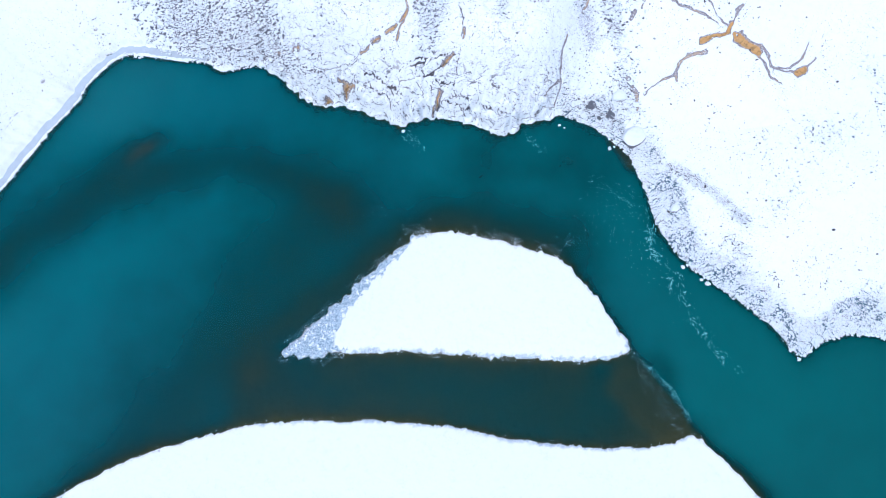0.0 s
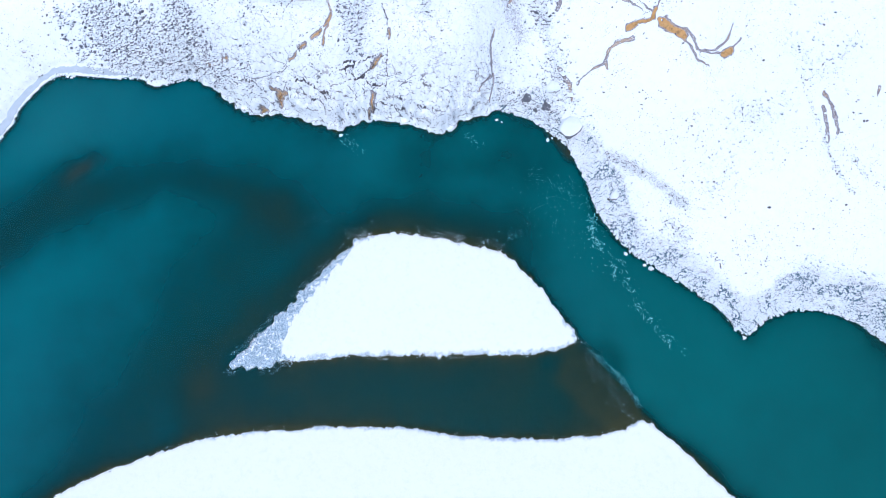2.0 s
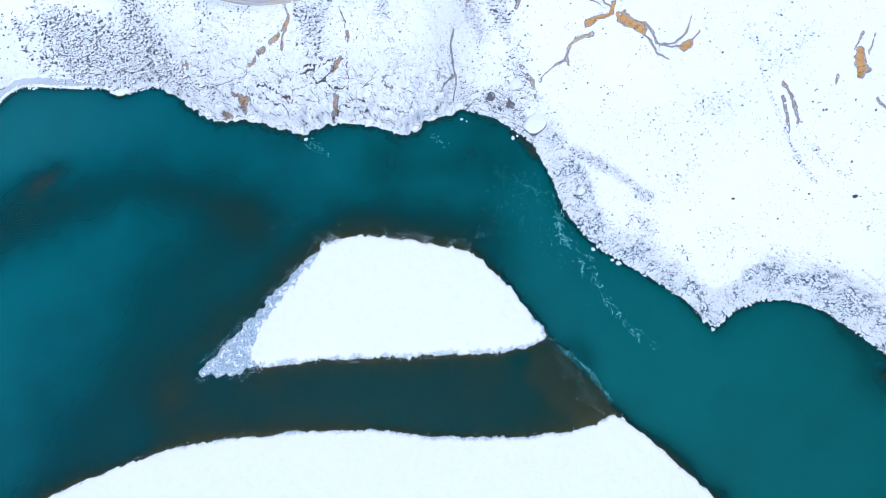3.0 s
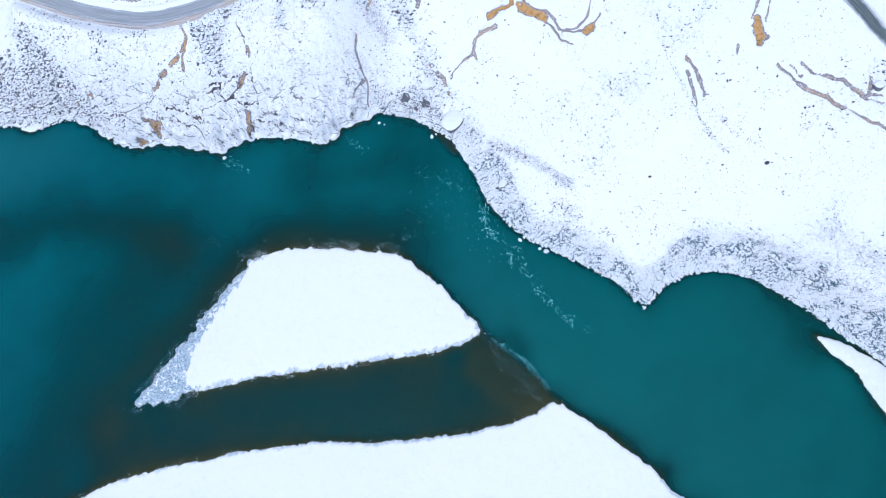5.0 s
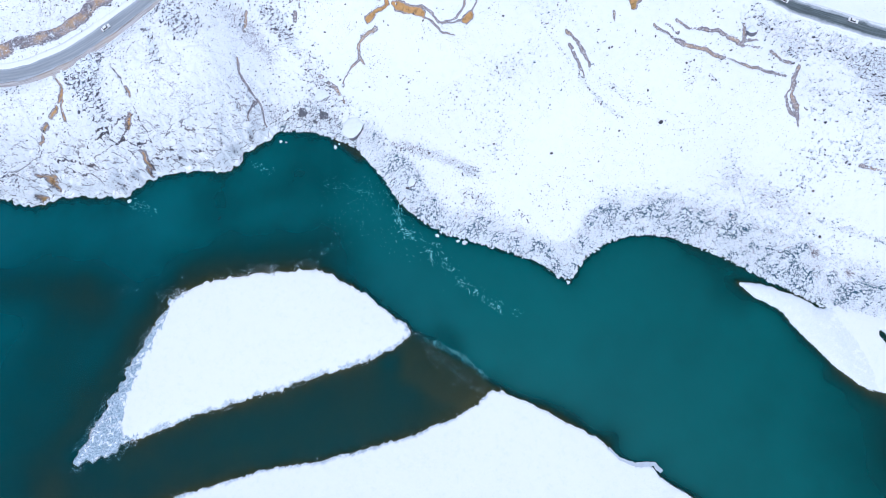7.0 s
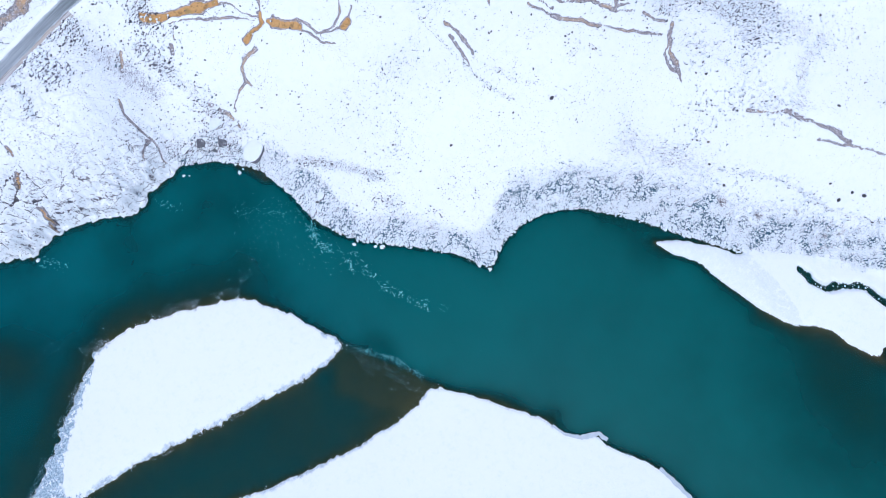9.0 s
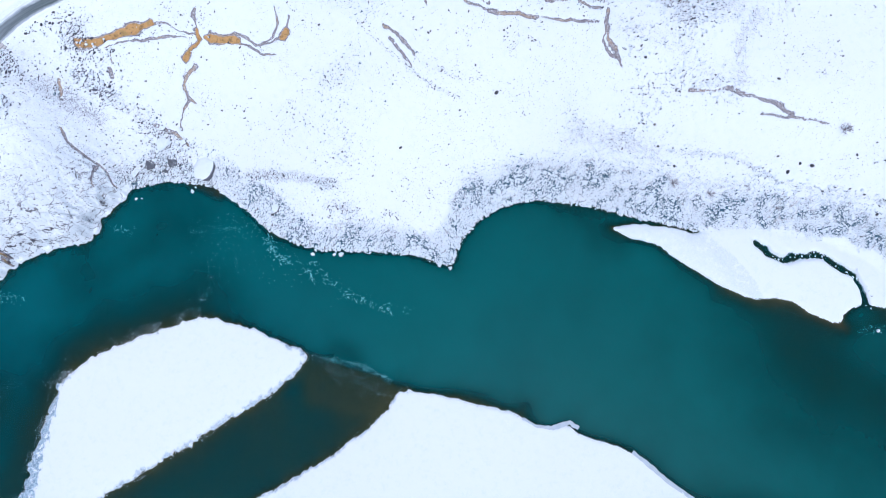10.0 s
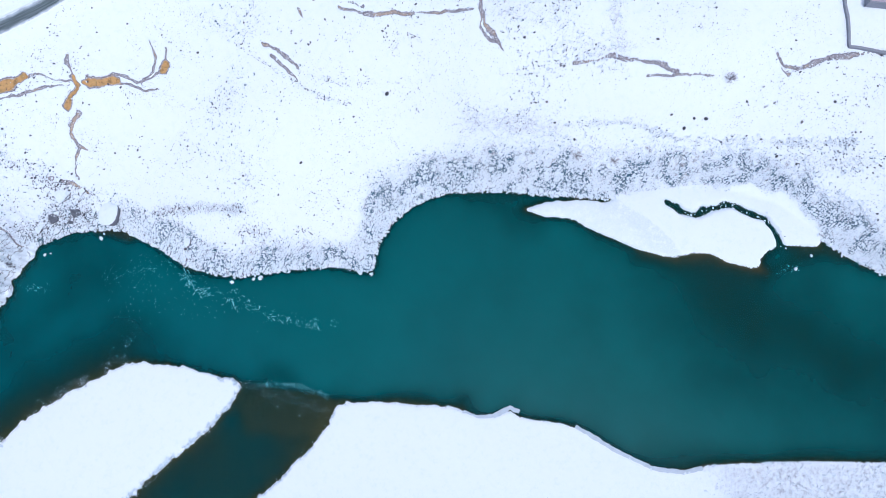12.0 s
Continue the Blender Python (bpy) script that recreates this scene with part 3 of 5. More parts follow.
SHOALS = [  # radius, share of the depth taken away, points
    (30, 0.875, [(-84, -20), (-50, -14), (0, -14), (60, -18), (114, -22)]), (19, 0.91, [(92, -8), (100, -14), (112, -26)]),
    (32, 0.87, [(-96, -8), (-72, 20), (-48, 42), (-24, 62), (20, 68), (56, 58)]), (58, 0.835, [(-150, -60), (-116, -8), (-84, 48), (-60, 76)]),
    (27, 0.83, [(-240, 42), (-187, 80), (-158, 94), (-115, 100), (-75, 90), (-48, 78)]),
]
# the 47 m row is a shoal widened to stand in for lens vignetting
SHOALS_EAST = [
    (10, 0.76, [(280, -86), (298, -113), (318, -134), (332, -141), (352, -152)]), (6, 0.86, [(296, -106), (306, -114), (318, -134)]), (47, 0.79, [(290, -112), (298, -150), (320, -205)]), (7, 0.78, [(126, -36), (150, -60), (165, -82)]), (6, 0.8, [(86, 112), (95, 102)]),
    (26, 0.66, [(16, 98), (60, 104), (76, 94)]), (8, 0.7, [(100, -2), (120, -30)]), (12, 0.6, [(240, -10), (258, -34)]), (16, 0.5, [(222, -170), (290, -232)])]
RAPIDS = [(4, 0.8, [(-21, 118), (-12, 110)]), (3, 0.8, [(44, 117), (53, 107)]), (9, 0.7, [(80, 90), (100, 78)]), (3, 0.5, [(102, 88), (105, 74), (110, 58)]), (5, 0.55, [(104, 84), (108, 62), (116, 42), (124, 22), (137, 6)]),
          (3, 0.7, [(137, 6), (147, -6)]), (2.2, 0.4, [(101, -3), (105, -7)]), (2.6, 0.55, [(106, -8), (111, -14), (119, -25)]), (3, 0.9, [(327, -141), (336, -146)]), (4, 0.35, [(150, -30), (175, -62)])]
GRAVEL = [  # bands of bare stones on the slope: half width, strength, points
    (9, 0.75, [(-95, 170), (-88, 160), (-84, 152)]), (10, 0.7, [(-140, 172), (-112, 164), (-96, 160)]), (6, 0.8, [(0, 168), (-6, 156)]), (5, 0.45, [(-52, 166), (-56, 150)]),
    (5, 0.55, [(80, 170), (86, 158), (92, 142), (98, 130)]), (5, 0.5, [(64, 136), (84, 127), (92, 118)]), (4, 0.7, [(118, 99), (137, 82), (150, 68)]), (7, 0.4, [(203, 166), (198, 145), (206, 128)]),
]
GRAVEL_EAST = [
    (10, 0.6, [(300, 72), (322, 52), (352, 22)]), (8, 0.45, [(300, 44), (320, 20), (326, 0)]), (9, 0.6, [(264, 18), (278, 4), (290, -10)]), (1.4, 0.35, [(206, 118), (208, 102), (211, 90), (215, 78), (224, 66)]),
    (1.2, 0.35, [(220, 85), (229, 74), (242, 63)]), (1.2, 0.3, [(261, 69), (270, 57)]), (1.8, 0.55, [(296, -14), (318, -33), (333, -57), (363, -87), (391, -118)]),
    (6, 0.5, [(286, -24), (309, -42), (349, -85), (387, -128)]), (5, 0.5, [(20, 184), (60, 192)]), (4, 0.5, [(143, 62), (152, 52)]), (14, 0.3, [(220, 133), (194, 113), (167, 82)]),
    (8, 0.75, [(66, 172), (74, 156)]), (6, 0.6, [(334, -8), (344, 8), (360, 14)])]


def near(x, y, rows, power=2.0):
    """The strongest of several soft bands."""
    total = np.zeros(x.shape)
    for width, strength, line in rows:
        d = line_distance(x, y, line)[0]
        total = np.maximum(total, strength * np.exp(-(d / width) ** power))
    return total


def road_level(x):
    return np.interp(x, (-900, -100, 40, 155, 290, 345, 520, 900), (52, 46, 46, 47.5, 52, 52.5, 55, 60))


def scar_mask(x, y):
    wob = np.clip(0.9 + 0.9 * fbm(x, y, 8, 3, 9), 0.35, 1.6)
    total = np.zeros(x.shape)
    toned = [(w, 1.0 if k in OCHRE else 0.52, q) for k, (w, q) in enumerate(MAIN_GULLY)] + [(1.15 * w, 0.52, q) for w, q in SIDE_GULLIES + FAR_GULLIES]
    toned += [(1.15 * w, 1.0 if w > 1.5 else 0.53, q) for w, q in EAST_GULLIES] + [(1.1 * w, 0.61, q) for w, q in RUST]
    for width, tone, line in toned:
        lo, hi = np.min(line, 0) - 8, np.max(line, 0) + 8
        box = (x > lo[0]) & (x < hi[0]) & (y > lo[1]) & (y < hi[1])
        u, v = x[box], y[box]
        d = line_distance(u + 1.3 * fbm(u, v, 6, 4, 3, 0.6), v + 1.3 * fbm(u, v, 6, 4, 6, 0.6), line)[0]
        total[box] = np.maximum(total[box], tone * np.exp(-(d / (0.95 * width * wob[box])) ** 2))
    return total


def blocks(x, y, size, seed):
    """Broken rock: for each place the gap to the nearest joint (0: in it) and its block's own height and tilt."""
    rs = np.random.RandomState(seed)
    px, py, up, ta, tb = rs.rand(5, 128, 128)
    u, v = x / size, y / size
    i, j = np.floor(u).astype(int), np.floor(v).astype(int)
    best, second = np.full(x.shape, 9.0), np.full(x.shape, 9.0)
    rise = np.zeros(x.shape)
    for a in (-1, 0, 1):
        for b in (-1, 0, 1):
            ci, cj = (i + a) & 127, (j + b) & 127
            dx, dy = u - (i + a) - px[ci, cj], v - (j + b) - py[ci, cj]
            d = np.hypot(dx, dy)
            here = up[ci, cj] - 0.5 + 0.9 * (dx * (ta[ci, cj] - 0.5) + dy * (tb[ci, cj] - 0.5))
            first = d < best
            second = np.where(first, best, np.minimum(second, d))
            rise = np.where(first, here, rise)
            best = np.where(first, d, best)
    return second - best, rise


def smoothed(v, reach, times=2):
    """A running mean over the grid."""
    for _ in range(times):
        for axis in (0, 1):
            pad = [(0, 0), (0, 0)]
            pad[axis] = (reach + 1, reach)
            c = np.cumsum(np.pad(v, pad, mode="edge"), axis)
            k = 2 * reach + 1
            v = (np.take(c, np.arange(k, c.shape[axis]), axis) - np.take(c, np.arange(0, c.shape[axis] - k), axis)) / k
    return v


def land(x, y):
    """Height of the ground and its masks: crag, bare, scar, wet."""
    dn, edge, crag, ds, di, df, de = zones(x, y)
    north = slope_height(x, y, edge, crag)
    soft = smoothed(np.maximum(north, 0), 18)
    keep = step(2, 22, edge) * (1 - 0.75 * crag) + step(6, 16, edge) * 0.6 * crag
    north = north * (1 - keep) + soft * keep
    r, _ = line_distance(x, y, ROAD_LINE)
    away = step(5, 13, r)
    rise = step(0, 8, edge)
    cragrise = crag * rise * away
    north = north + cragrise * (1.0 * ridged(x, y, 22, 3, 2) + 0.3 * fbm(x, y, 5, 3, 8))
    rift = np.zeros(x.shape)
    ux, uy = x + 1.5 * fbm(x, y, 4, 4, 5, 0.7), y + 1.5 * fbm(x, y, 4, 4, 11, 0.7)
    thin = np.clip(0.62 + 0.8 * fbm(x, y, 6, 3, 14), 0.25, 1.2)
    for width, line in RIFTS + JOINTS + CREVICES:
        lo, hi = np.min(line, 0) - 6, np.max(line, 0) + 6
        box = (x > lo[0]) & (x < hi[0]) & (y > lo[1]) & (y < hi[1])
        rift[box] = np.maximum(rift[box], np.exp(-(line_distance(ux[box], uy[box], line)[0] / (width * thin[box])) ** 2))
    # the cliff is broken into tilted blocks, most of all near its foot
    box = (crag > 0.02) & (edge > -1) & (edge < 75) & (y > 90)
    bx, by, low = x[box], y[box], 1 - step(6, 26, edge[box])
    patch = step(-0.1, 0.25, fbm(bx, by, 20, 3, 2))
    lift = np.zeros(bx.shape)
    for size, seed, high, share in ((6.5, 5, 2.3, 0.25 + 0.75 * low), (3.0, 6, 1.2, 0.9 * low + 0.1 * patch)):
        gap, up = blocks(bx * 0.75 + by * 0.25 + 2.4 * fbm(bx, by, 8, 4, seed, 0.6), by * 1.2 - bx * 0.2 + 2.4 * fbm(bx, by, 8, 4, seed + 4, 0.6), size, seed)
        open_ = (1 - step(0.01, 0.13, gap)) * share
        lift += high * up * share - 0.6 * open_
        rift[box] = np.maximum(rift[box], 0.6 * open_ * step(-0.1, 0.2, fbm(bx, by, 11, 3, seed + 1)))
    rift = rift * crag * step(0.3, 2.5, edge) * away
    north = north - 0.9 * rift
    north[box] += lift * cragrise[box]
    north = north + (1 - crag) * rise * away * (0.9 * fbm(x, y, 26, 4, 3) + 0.16 * fbm(x, y, 2.6, 3, 6))
    # a bench cut for the road, with a steep bank above it
    bench = 1 - step(4.6, 12.0, r)
    north = north * (1 - bench) + (road_level(x) - 0.45) * bench
    scar = scar_mask(x, y) * (edge > 0.5)
    north = north - 1.0 * scar
    low = 0.45 * step(-0.3, 0.8, edge)
    north = np.where(edge > 0, low + north, -99)
    south = np.where(ds > 0, 0.4 * step(-0.2, 0.9, ds) + 1.5 * (1 - np.exp(-np.maximum(ds, 0) / 28)) + 0.12 * fbm(x, y, 6, 3, 2) + 0.35 * fbm(x, y, 45, 3, 5)
                     + 0.35 * np.clip(ds - 230, 0, 1200), -99)
    isle = np.where(di > 0, 0.4 * step(-0.2, 0.9, di) + 1.0 * (1 - np.exp(-np.maximum(di, 0) / 10)) + 0.10 * fbm(x, y, 4, 3, 2), -99)
    fringe = np.where(df > 0, 0.06 + 0.028 * np.minimum(df, 8) + 0.06 * fbm(x, y, 2.2, 3, 7), -99)
    brook = line_distance(x + 1.2 * wave(x, y, 5, 2), y + 1.2 * wave(x, y, 5, 4), BROOK)[0]
    bar = np.where(de > 0, 0.5 * step(-0.2, 0.8, de) + 0.9 * (1 - np.exp(-np.maximum(de, 0) / 6)) + 0.45 * fbm(x, y, 12, 3, 4), -99)
    h = np.maximum.reduce([north, south, isle, fringe, bar])
    # the bed
    out = np.minimum.reduce([-edge, -ds, -di, -de])
    depth = 7.0 * (1 - np.exp(-np.maximum(out, 0) / 5.4)) + 0.10
    wx, wy = x + 9 * fbm(x, y, 38, 3, 10), y + 9 * fbm(x, y, 38, 3, 13)
    gone = np.zeros(x.shape)
    past = ((x - 99) * 25 + (y + 2) * 19) / 31.4  # metres downstream of the sill
    for k, (width, share, line) in enumerate(SHOALS + SHOALS_EAST):
        here = share * np.exp(-(line_distance(wx, wy, line)[0] / width) ** (4 if k < 2 else 2))
        if k < 2:
            here = here * (1 - step(-0.5, 5, past + 1.5 * fbm(x, y, 6, 3, 4)))
        gone = gone + here ** 9
    mound = np.exp(-((0.88 * (x + 158) + 0.47 * (y - 110) + 3 * fbm(x, y, 9, 3, 5)) / 17) ** 2 - ((0.88 * (y - 110) - 0.47 * (x + 158) + 3 * fbm(x, y, 9, 3, 2)) / 9) ** 2)
    depth = depth * (1 - np.minimum(gone ** (1 / 9), 0.94)) * (1 - 0.8 * mound)
    depth = depth * (1 + 0.2 * fbm(x, y, 18, 3, 6))
    dry = h > -50
    h = np.where(dry, h, -np.maximum(depth, 0.1) + 0.05 * fbm(x, y, 2, 2, 3))
    trench = 1 - step(1.1, 2.3, brook + 0.5 * wave(x, y, 3, 9))
    h = h * (1 - trench) + np.minimum(h, -1.1) * trench
    # masks
    north_side = edge > 0
    uphill = y > np.interp(x, ROAD_LINE[:, 0], ROAD_LINE[:, 1])
    ragged = edge + 8 * fbm(x, y, 24, 4, 8)
    beach = step(96, 110, x) * (edge > 0) * (1 - step(9, 19, ragged))
    beach = np.maximum(beach, step(196, 215, x) * (edge > 0) * (1 - step(12, 26, ragged)))
    beach = np.maximum(beach, step(60, 66, x) * (1 - step(96, 110, x)) * (edge > 0) * (1 - step(5, 12, ragged)))
    beach = beach * (1 - step(-2, 4, de + 7 * fbm(x, y, 11, 4, 9)))
    bare = np.maximum(1.05 * beach * np.clip(0.85 + 1.3 * fbm(x, y, 4.5, 4, 9), 0.1, 1.45), near(x, y, GRAVEL + GRAVEL_EAST) * (edge > 1))
    bare = np.maximum(bare, np.where((ds > 0) & (x > 200), 0.62 * step(216, 244, x - 0.4 * (y + 172) + 10 * fbm(x, y, 16, 3, 7)) * step(0, 2, ds), 0))
    shore = np.where(ds > 0, 1 - step(0.2, 1.8, ds), 0) + np.where(di > 0, 1 - step(0.2, 2.2, di), 0)
    bare = np.maximum(bare, 0.55 * np.clip(shore, 0, 1))
    cut = np.maximum(0, 1 - np.abs(r - 11.5 + 2.5 * fbm(x, y, 9, 3, 4)) / 4.4) * (uphill & (x < 62) & (x > -110) & north_side)
    scar = np.maximum(scar, 0.50 * np.minimum(1.8 * cut, 1) * np.clip(0.95 + 0.6 * fbm(x, y, 5, 4, 13), 0.4, 1.1))
    scar = np.where(h < 0, np.maximum(mound, near(x, y, [(8, 0.3, [(298, -114), (318, -134)]), (7, 0.8, [(86, 112), (95, 102)])])), scar)
    jag = di + 2.2 * fbm(x, y, 5, 4, 14)
    apron = (1 - step(6.5, 10.5, r + 2 * fbm(x, y, 7, 3, 5))) * (~uphill & (x < 62) & (x > -160) & north_side & (r > 3))
    bare = np.maximum(bare, 0.45 * apron)
    silt = np.where((df > -0.4) & (jag < 0.8) & (di < 4) & (x < 2), step(-0.4, 0.6, df), 0.0)
    arc = np.interp(y, [q[1] for q in ICE_ARC[::-1]], [q[0] for q in ICE_ARC[::-1]]) + 1.2 * fbm(x, y, 8, 3, 6)
    silt = np.maximum(silt, 0.17 * np.where((de > 0) & (x < arc), 1 - 0.5 * step(4, 14, arc - x), 0))
    # slush where the low banks of the side channel melt into it
    lip = di + 1.6 * fbm(x, y, 3.4, 4, 4, 0.6)
    silt = np.maximum(silt, 0.75 * np.where((di > -0.3) & (y < 14 + 0.02 * x) & (x < 92), 1 - step(0.6, 2.2, lip), 0))
    lip = ds + 1.6 * fbm(x, y, 3.4, 4, 7, 0.6)
    silt = np.maximum(silt, 0.6 * np.where((ds > -0.3) & (x < 124) & (x > -90), 1 - step(0.4, 1.6, lip), 0))
    ledge = np.where((x < -122) & north_side, 1 - step(4.5, 7.5, edge + 0.8 * fbm(x, y, 14, 2, 3)), 0)
    h = np.where(ledge > 0, np.minimum(h, 0.28 + (1 - ledge) * np.maximum(h, 0)), h)
    bare = np.where(ledge > 0, 0, bare)
    wet = np.where(h < 0.04, 1.0, 0.0)
    wet = smoothed(wet, 1, 1) * (h < 0.5)
    return h, dict(rift=rift, crag=crag * step(-0.5, 1.0, edge), bare=bare, scar=scar, wet=wet, silt=silt, foot=(1 - step(7, 24, edge)) * (edge > 0), wild=(1 - 0.6 * crag) * (edge > 1) * (r > 5) * (de < 0)), dict(edge=edge, beach=beach, ds=ds, di=di, df=df, de=de, r=r)


def spaced(lo, hi, inner, far):
    core = np.arange(lo, hi + 0.01, inner)
    grow = np.cumsum(inner * 1.28 ** np.arange(1, 40))
    grow = grow[grow < far]
    return np.concatenate([lo - grow[::-1], core, hi + grow])


def sheet(name, xs, ys, heights, masks, material, keep=None):
    """One smooth grid mesh with point attributes; keep: which vertices' quads stay."""
    nx, ny = len(xs), len(ys)
    x, y = np.meshgrid(xs, ys)
    co = np.stack([x.ravel(), y.ravel(), heights.ravel()], 1).astype(np.float32)
    i = np.arange(nx * ny).reshape(ny, nx)
    quads = np.stack([i[:-1, :-1], i[:-1, 1:], i[1:, 1:], i[1:, :-1]], -1).reshape(-1, 4)
    if keep is not None:
        quads = quads[keep.ravel()[quads].any(1)]
        used = np.unique(quads)
        back = np.zeros(nx * ny, int)
        back[used] = np.arange(len(used))
        quads, co = back[quads], co[used]
        masks = {k: v.ravel()[used] for k, v in masks.items()}
    me = bpy.data.meshes.new(name)
    fill(me, co, quads, True)
    for key, v in masks.items():
        a = me.attributes.new(key, "FLOAT", "POINT")
        a.data.foreach_set("value", np.ascontiguousarray(v.ravel(), np.float32))
    me.materials.append(material)
    return new(name, me)


def fill(me, co, faces, smooth=False):
    """Vertices and equal-sided faces into a mesh."""
    n, k = faces.shape
    me.vertices.add(len(co))
    me.vertices.foreach_set("co", np.ascontiguousarray(co, np.float32).ravel())
    me.loops.add(n * k)
    me.loops.foreach_set("vertex_index", np.ascontiguousarray(faces, np.int32).ravel())
    me.polygons.add(n)
    me.polygons.foreach_set("loop_start", np.arange(0, n * k, k, dtype=np.int32))
    me.polygons.foreach_set("loop_total", np.full(n, k, np.int32))
    me.polygons.foreach_set("use_smooth", np.full(n, smooth))
    me.update(calc_edges=True)


_xs, _ys = spaced(-285, 465, 1.1, 3600), spaced(-275, 232, 0.9, 3600)
_xs = np.concatenate([_xs[_xs < -120], np.arange(-120, 180, 0.45), np.arange(180, 464, 0.66), _xs[_xs > 465]])
_ys = np.concatenate([_ys[_ys < -276], np.arange(-275, -66, 1.3), np.arange(-66, 112, 0.75), np.arange(112, 186, 0.45), _ys[_ys > 186.4]])
_x, _y = np.meshgrid(_xs, _ys)
_h, _masks, _zone = land(_x, _y)
ground = tagged(sheet("ground", _xs, _ys, _h, _masks, GROUND), "snow-covered rocky valley side, gravel bars and brown river bed", "ground", kind="structure")


def level(x, y):
    """Ground height at single places."""
    i = np.clip(np.searchsorted(_xs, x) - 1, 0, len(_xs) - 2)
    j = np.clip(np.searchsorted(_ys, y) - 1, 0, len(_ys) - 2)
    a, b = (x - _xs[i]) / (_xs[i + 1] - _xs[i]), (y - _ys[j]) / (_ys[j + 1] - _ys[j])
    return (_h[j, i] * (1 - a) + _h[j, i + 1] * a) * (1 - b) + (_h[j + 1, i] * (1 - a) + _h[j + 1, i + 1] * a) * b


_wx, _wy = spaced(-285, 465, 1.5, 3600), spaced(-275, 232, 1.5, 3600)
_u, _v = np.meshgrid(_wx, _wy)
_deep = LAKE - level(_u, _v)
_foam = near(_u, _v, RAPIDS)
water = tagged(sheet("water", _wx, _wy, np.full(_u.shape, LAKE), dict(depth=np.maximum(_deep, 0), foam=_foam), WATER, keep=_deep > -1.2),
               "deep teal glacial river water with brown shallows and rapids", "water", kind="structure")


# ---- stones ----
def ico(level):
    """Vertices and triangles of a unit icosphere."""
    bm = bmesh.new()
    bmesh.ops.create_icosphere(bm, subdivisions=level, radius=1)
    bm.verts.ensure_lookup_table()
    v = np.array([q.co[:] for q in bm.verts])
    f = np.array([[q.index for q in t.verts] for t in bm.faces])
    bm.free()
    return v, f


def lump(level, seed, flat=0.7, rough=0.28, sharp=0.25):
    """A worn, angular stone: a sphere pushed about and planed off by a few planes."""
    rs = np.random.RandomState(seed)
    v, f = ico(level)
    for _ in range(9):
        n = rs.normal(size=3)
        n /= np.linalg.norm(n)
        reach = 0.62 + 0.3 * rs.rand()
        over = np.maximum(v @ n - reach, 0)
        v = v - over[:, None] * n * (1 - sharp)
    for k in range(3):
        n = rs.normal(size=(3, 3)) * (1.5 + 1.6 * k)
        v = v * (1 + rough / (1.7 ** k) * (np.sin(v @ n[0] + k) * np.sin(v @ n[1] + 2 * k)))[:, None]
    v[:, 2] *= flat
    return v, f


_room = (np.gradient(_xs)[None, :] * np.gradient(_ys)[:, None]).ravel()  # square metres for each place of the grid


def scatter(name, weight, count, sizes, seed, material, label, category, sink=0.25, flat=(0.45, 0.85), power=2.0):
    """Many small stones over the ground as one mesh; weight: how likely each place of the ground grid is."""
    rs = np.random.RandomState(seed)
    p = np.where(np.isfinite(weight), weight, 0).ravel()
    core = ((_x > -284) & (_x < 464) & (_y > -274) & (_y < 231)).ravel()
    p = p * core * _room
    at = rs.choice(len(p), count, p=p / p.sum())
    x = _x.ravel()[at] + rs.uniform(-0.4, 0.4, count)
    y = _y.ravel()[at] + rs.uniform(-0.4, 0.4, count)
    size = sizes[0] + (sizes[1] - sizes[0]) * rs.rand(count) ** power
    z = np.maximum(level(x, y), -0.25)
    v0, f0 = ico(1)
    n = len(v0)
    v = v0[None] * (1 + 0.42 * rs.uniform(-1, 1, (count, n, 1)))
    v = v * np.stack([rs.uniform(0.65, 1.5, count), rs.uniform(0.6, 1.15, count), rs.uniform(*flat, count)], 1)[:, None, :]
    turn = rs.uniform(0, 6.28, count)
    c, s = np.cos(turn)[:, None], np.sin(turn)[:, None]
    v = np.stack([v[..., 0] * c - v[..., 1] * s, v[..., 0] * s + v[..., 1] * c, v[..., 2]], -1) * (size / 2)[:, None, None]
    v = v + np.stack([x, y, z + size * (0.5 - sink) * 0.5], 1)[:, None, :]
    f = (f0[None] + (np.arange(count) * n)[:, None, None]).reshape(-1, 3)
    me = bpy.data.meshes.new(name)
    fill(me, v.reshape(-1, 3), f)
    me.materials.append(material)
    return tagged(new(name, me), label, category, kind="stuff")


_edge, _beach = _zone["edge"], _zone["beach"]
_clump = np.clip(0.5 + 1.3 * fbm(_x, _y, 16, 3, 12), 0.02, 1.5)
_inland = (_edge > 2) & (_zone["r"] > 6) & (_zone["de"] < 0)
scatter("beach_cobbles", _beach * (_edge > 0.1), 27000, (0.4, 1.4), 11, BEACH_STONE, "pale snow-capped cobbles on the river beach", "cobbles", power=1.9)
scatter("waterline_stones", ((_edge > -0.9) & (_edge < 0.8) & (_x > -178) & ((_x > 62) | (_x < -96)) & (_zone["de"] < -1)) * 1.0 * _clump, 2300, (0.5, 1.8), 12, BOULDER_STONE,
        "snow-capped stones along the waterline", "stones", sink=0.05)
scatter("rubble", np.where(_beach > 0.3, 0, _masks["bare"]) * _inland * (_clump + 0.2), 5200, (0.35, 1.5), 13, BEACH_STONE, "broken snow-dusted rubble in bands on the slope", "rubble", power=2.6)
scatter("slope_stones", _inland * (_beach < 0.4) * (1 - _masks["crag"]) * _clump ** 3 * np.clip(1.4 - _edge / 130, 0.15, 1), 5200, (0.3, 1.2), 14, SLOPE_STONE,
        "dark stones showing through the snow of the slope", "stones", sink=0.1, power=3.5)
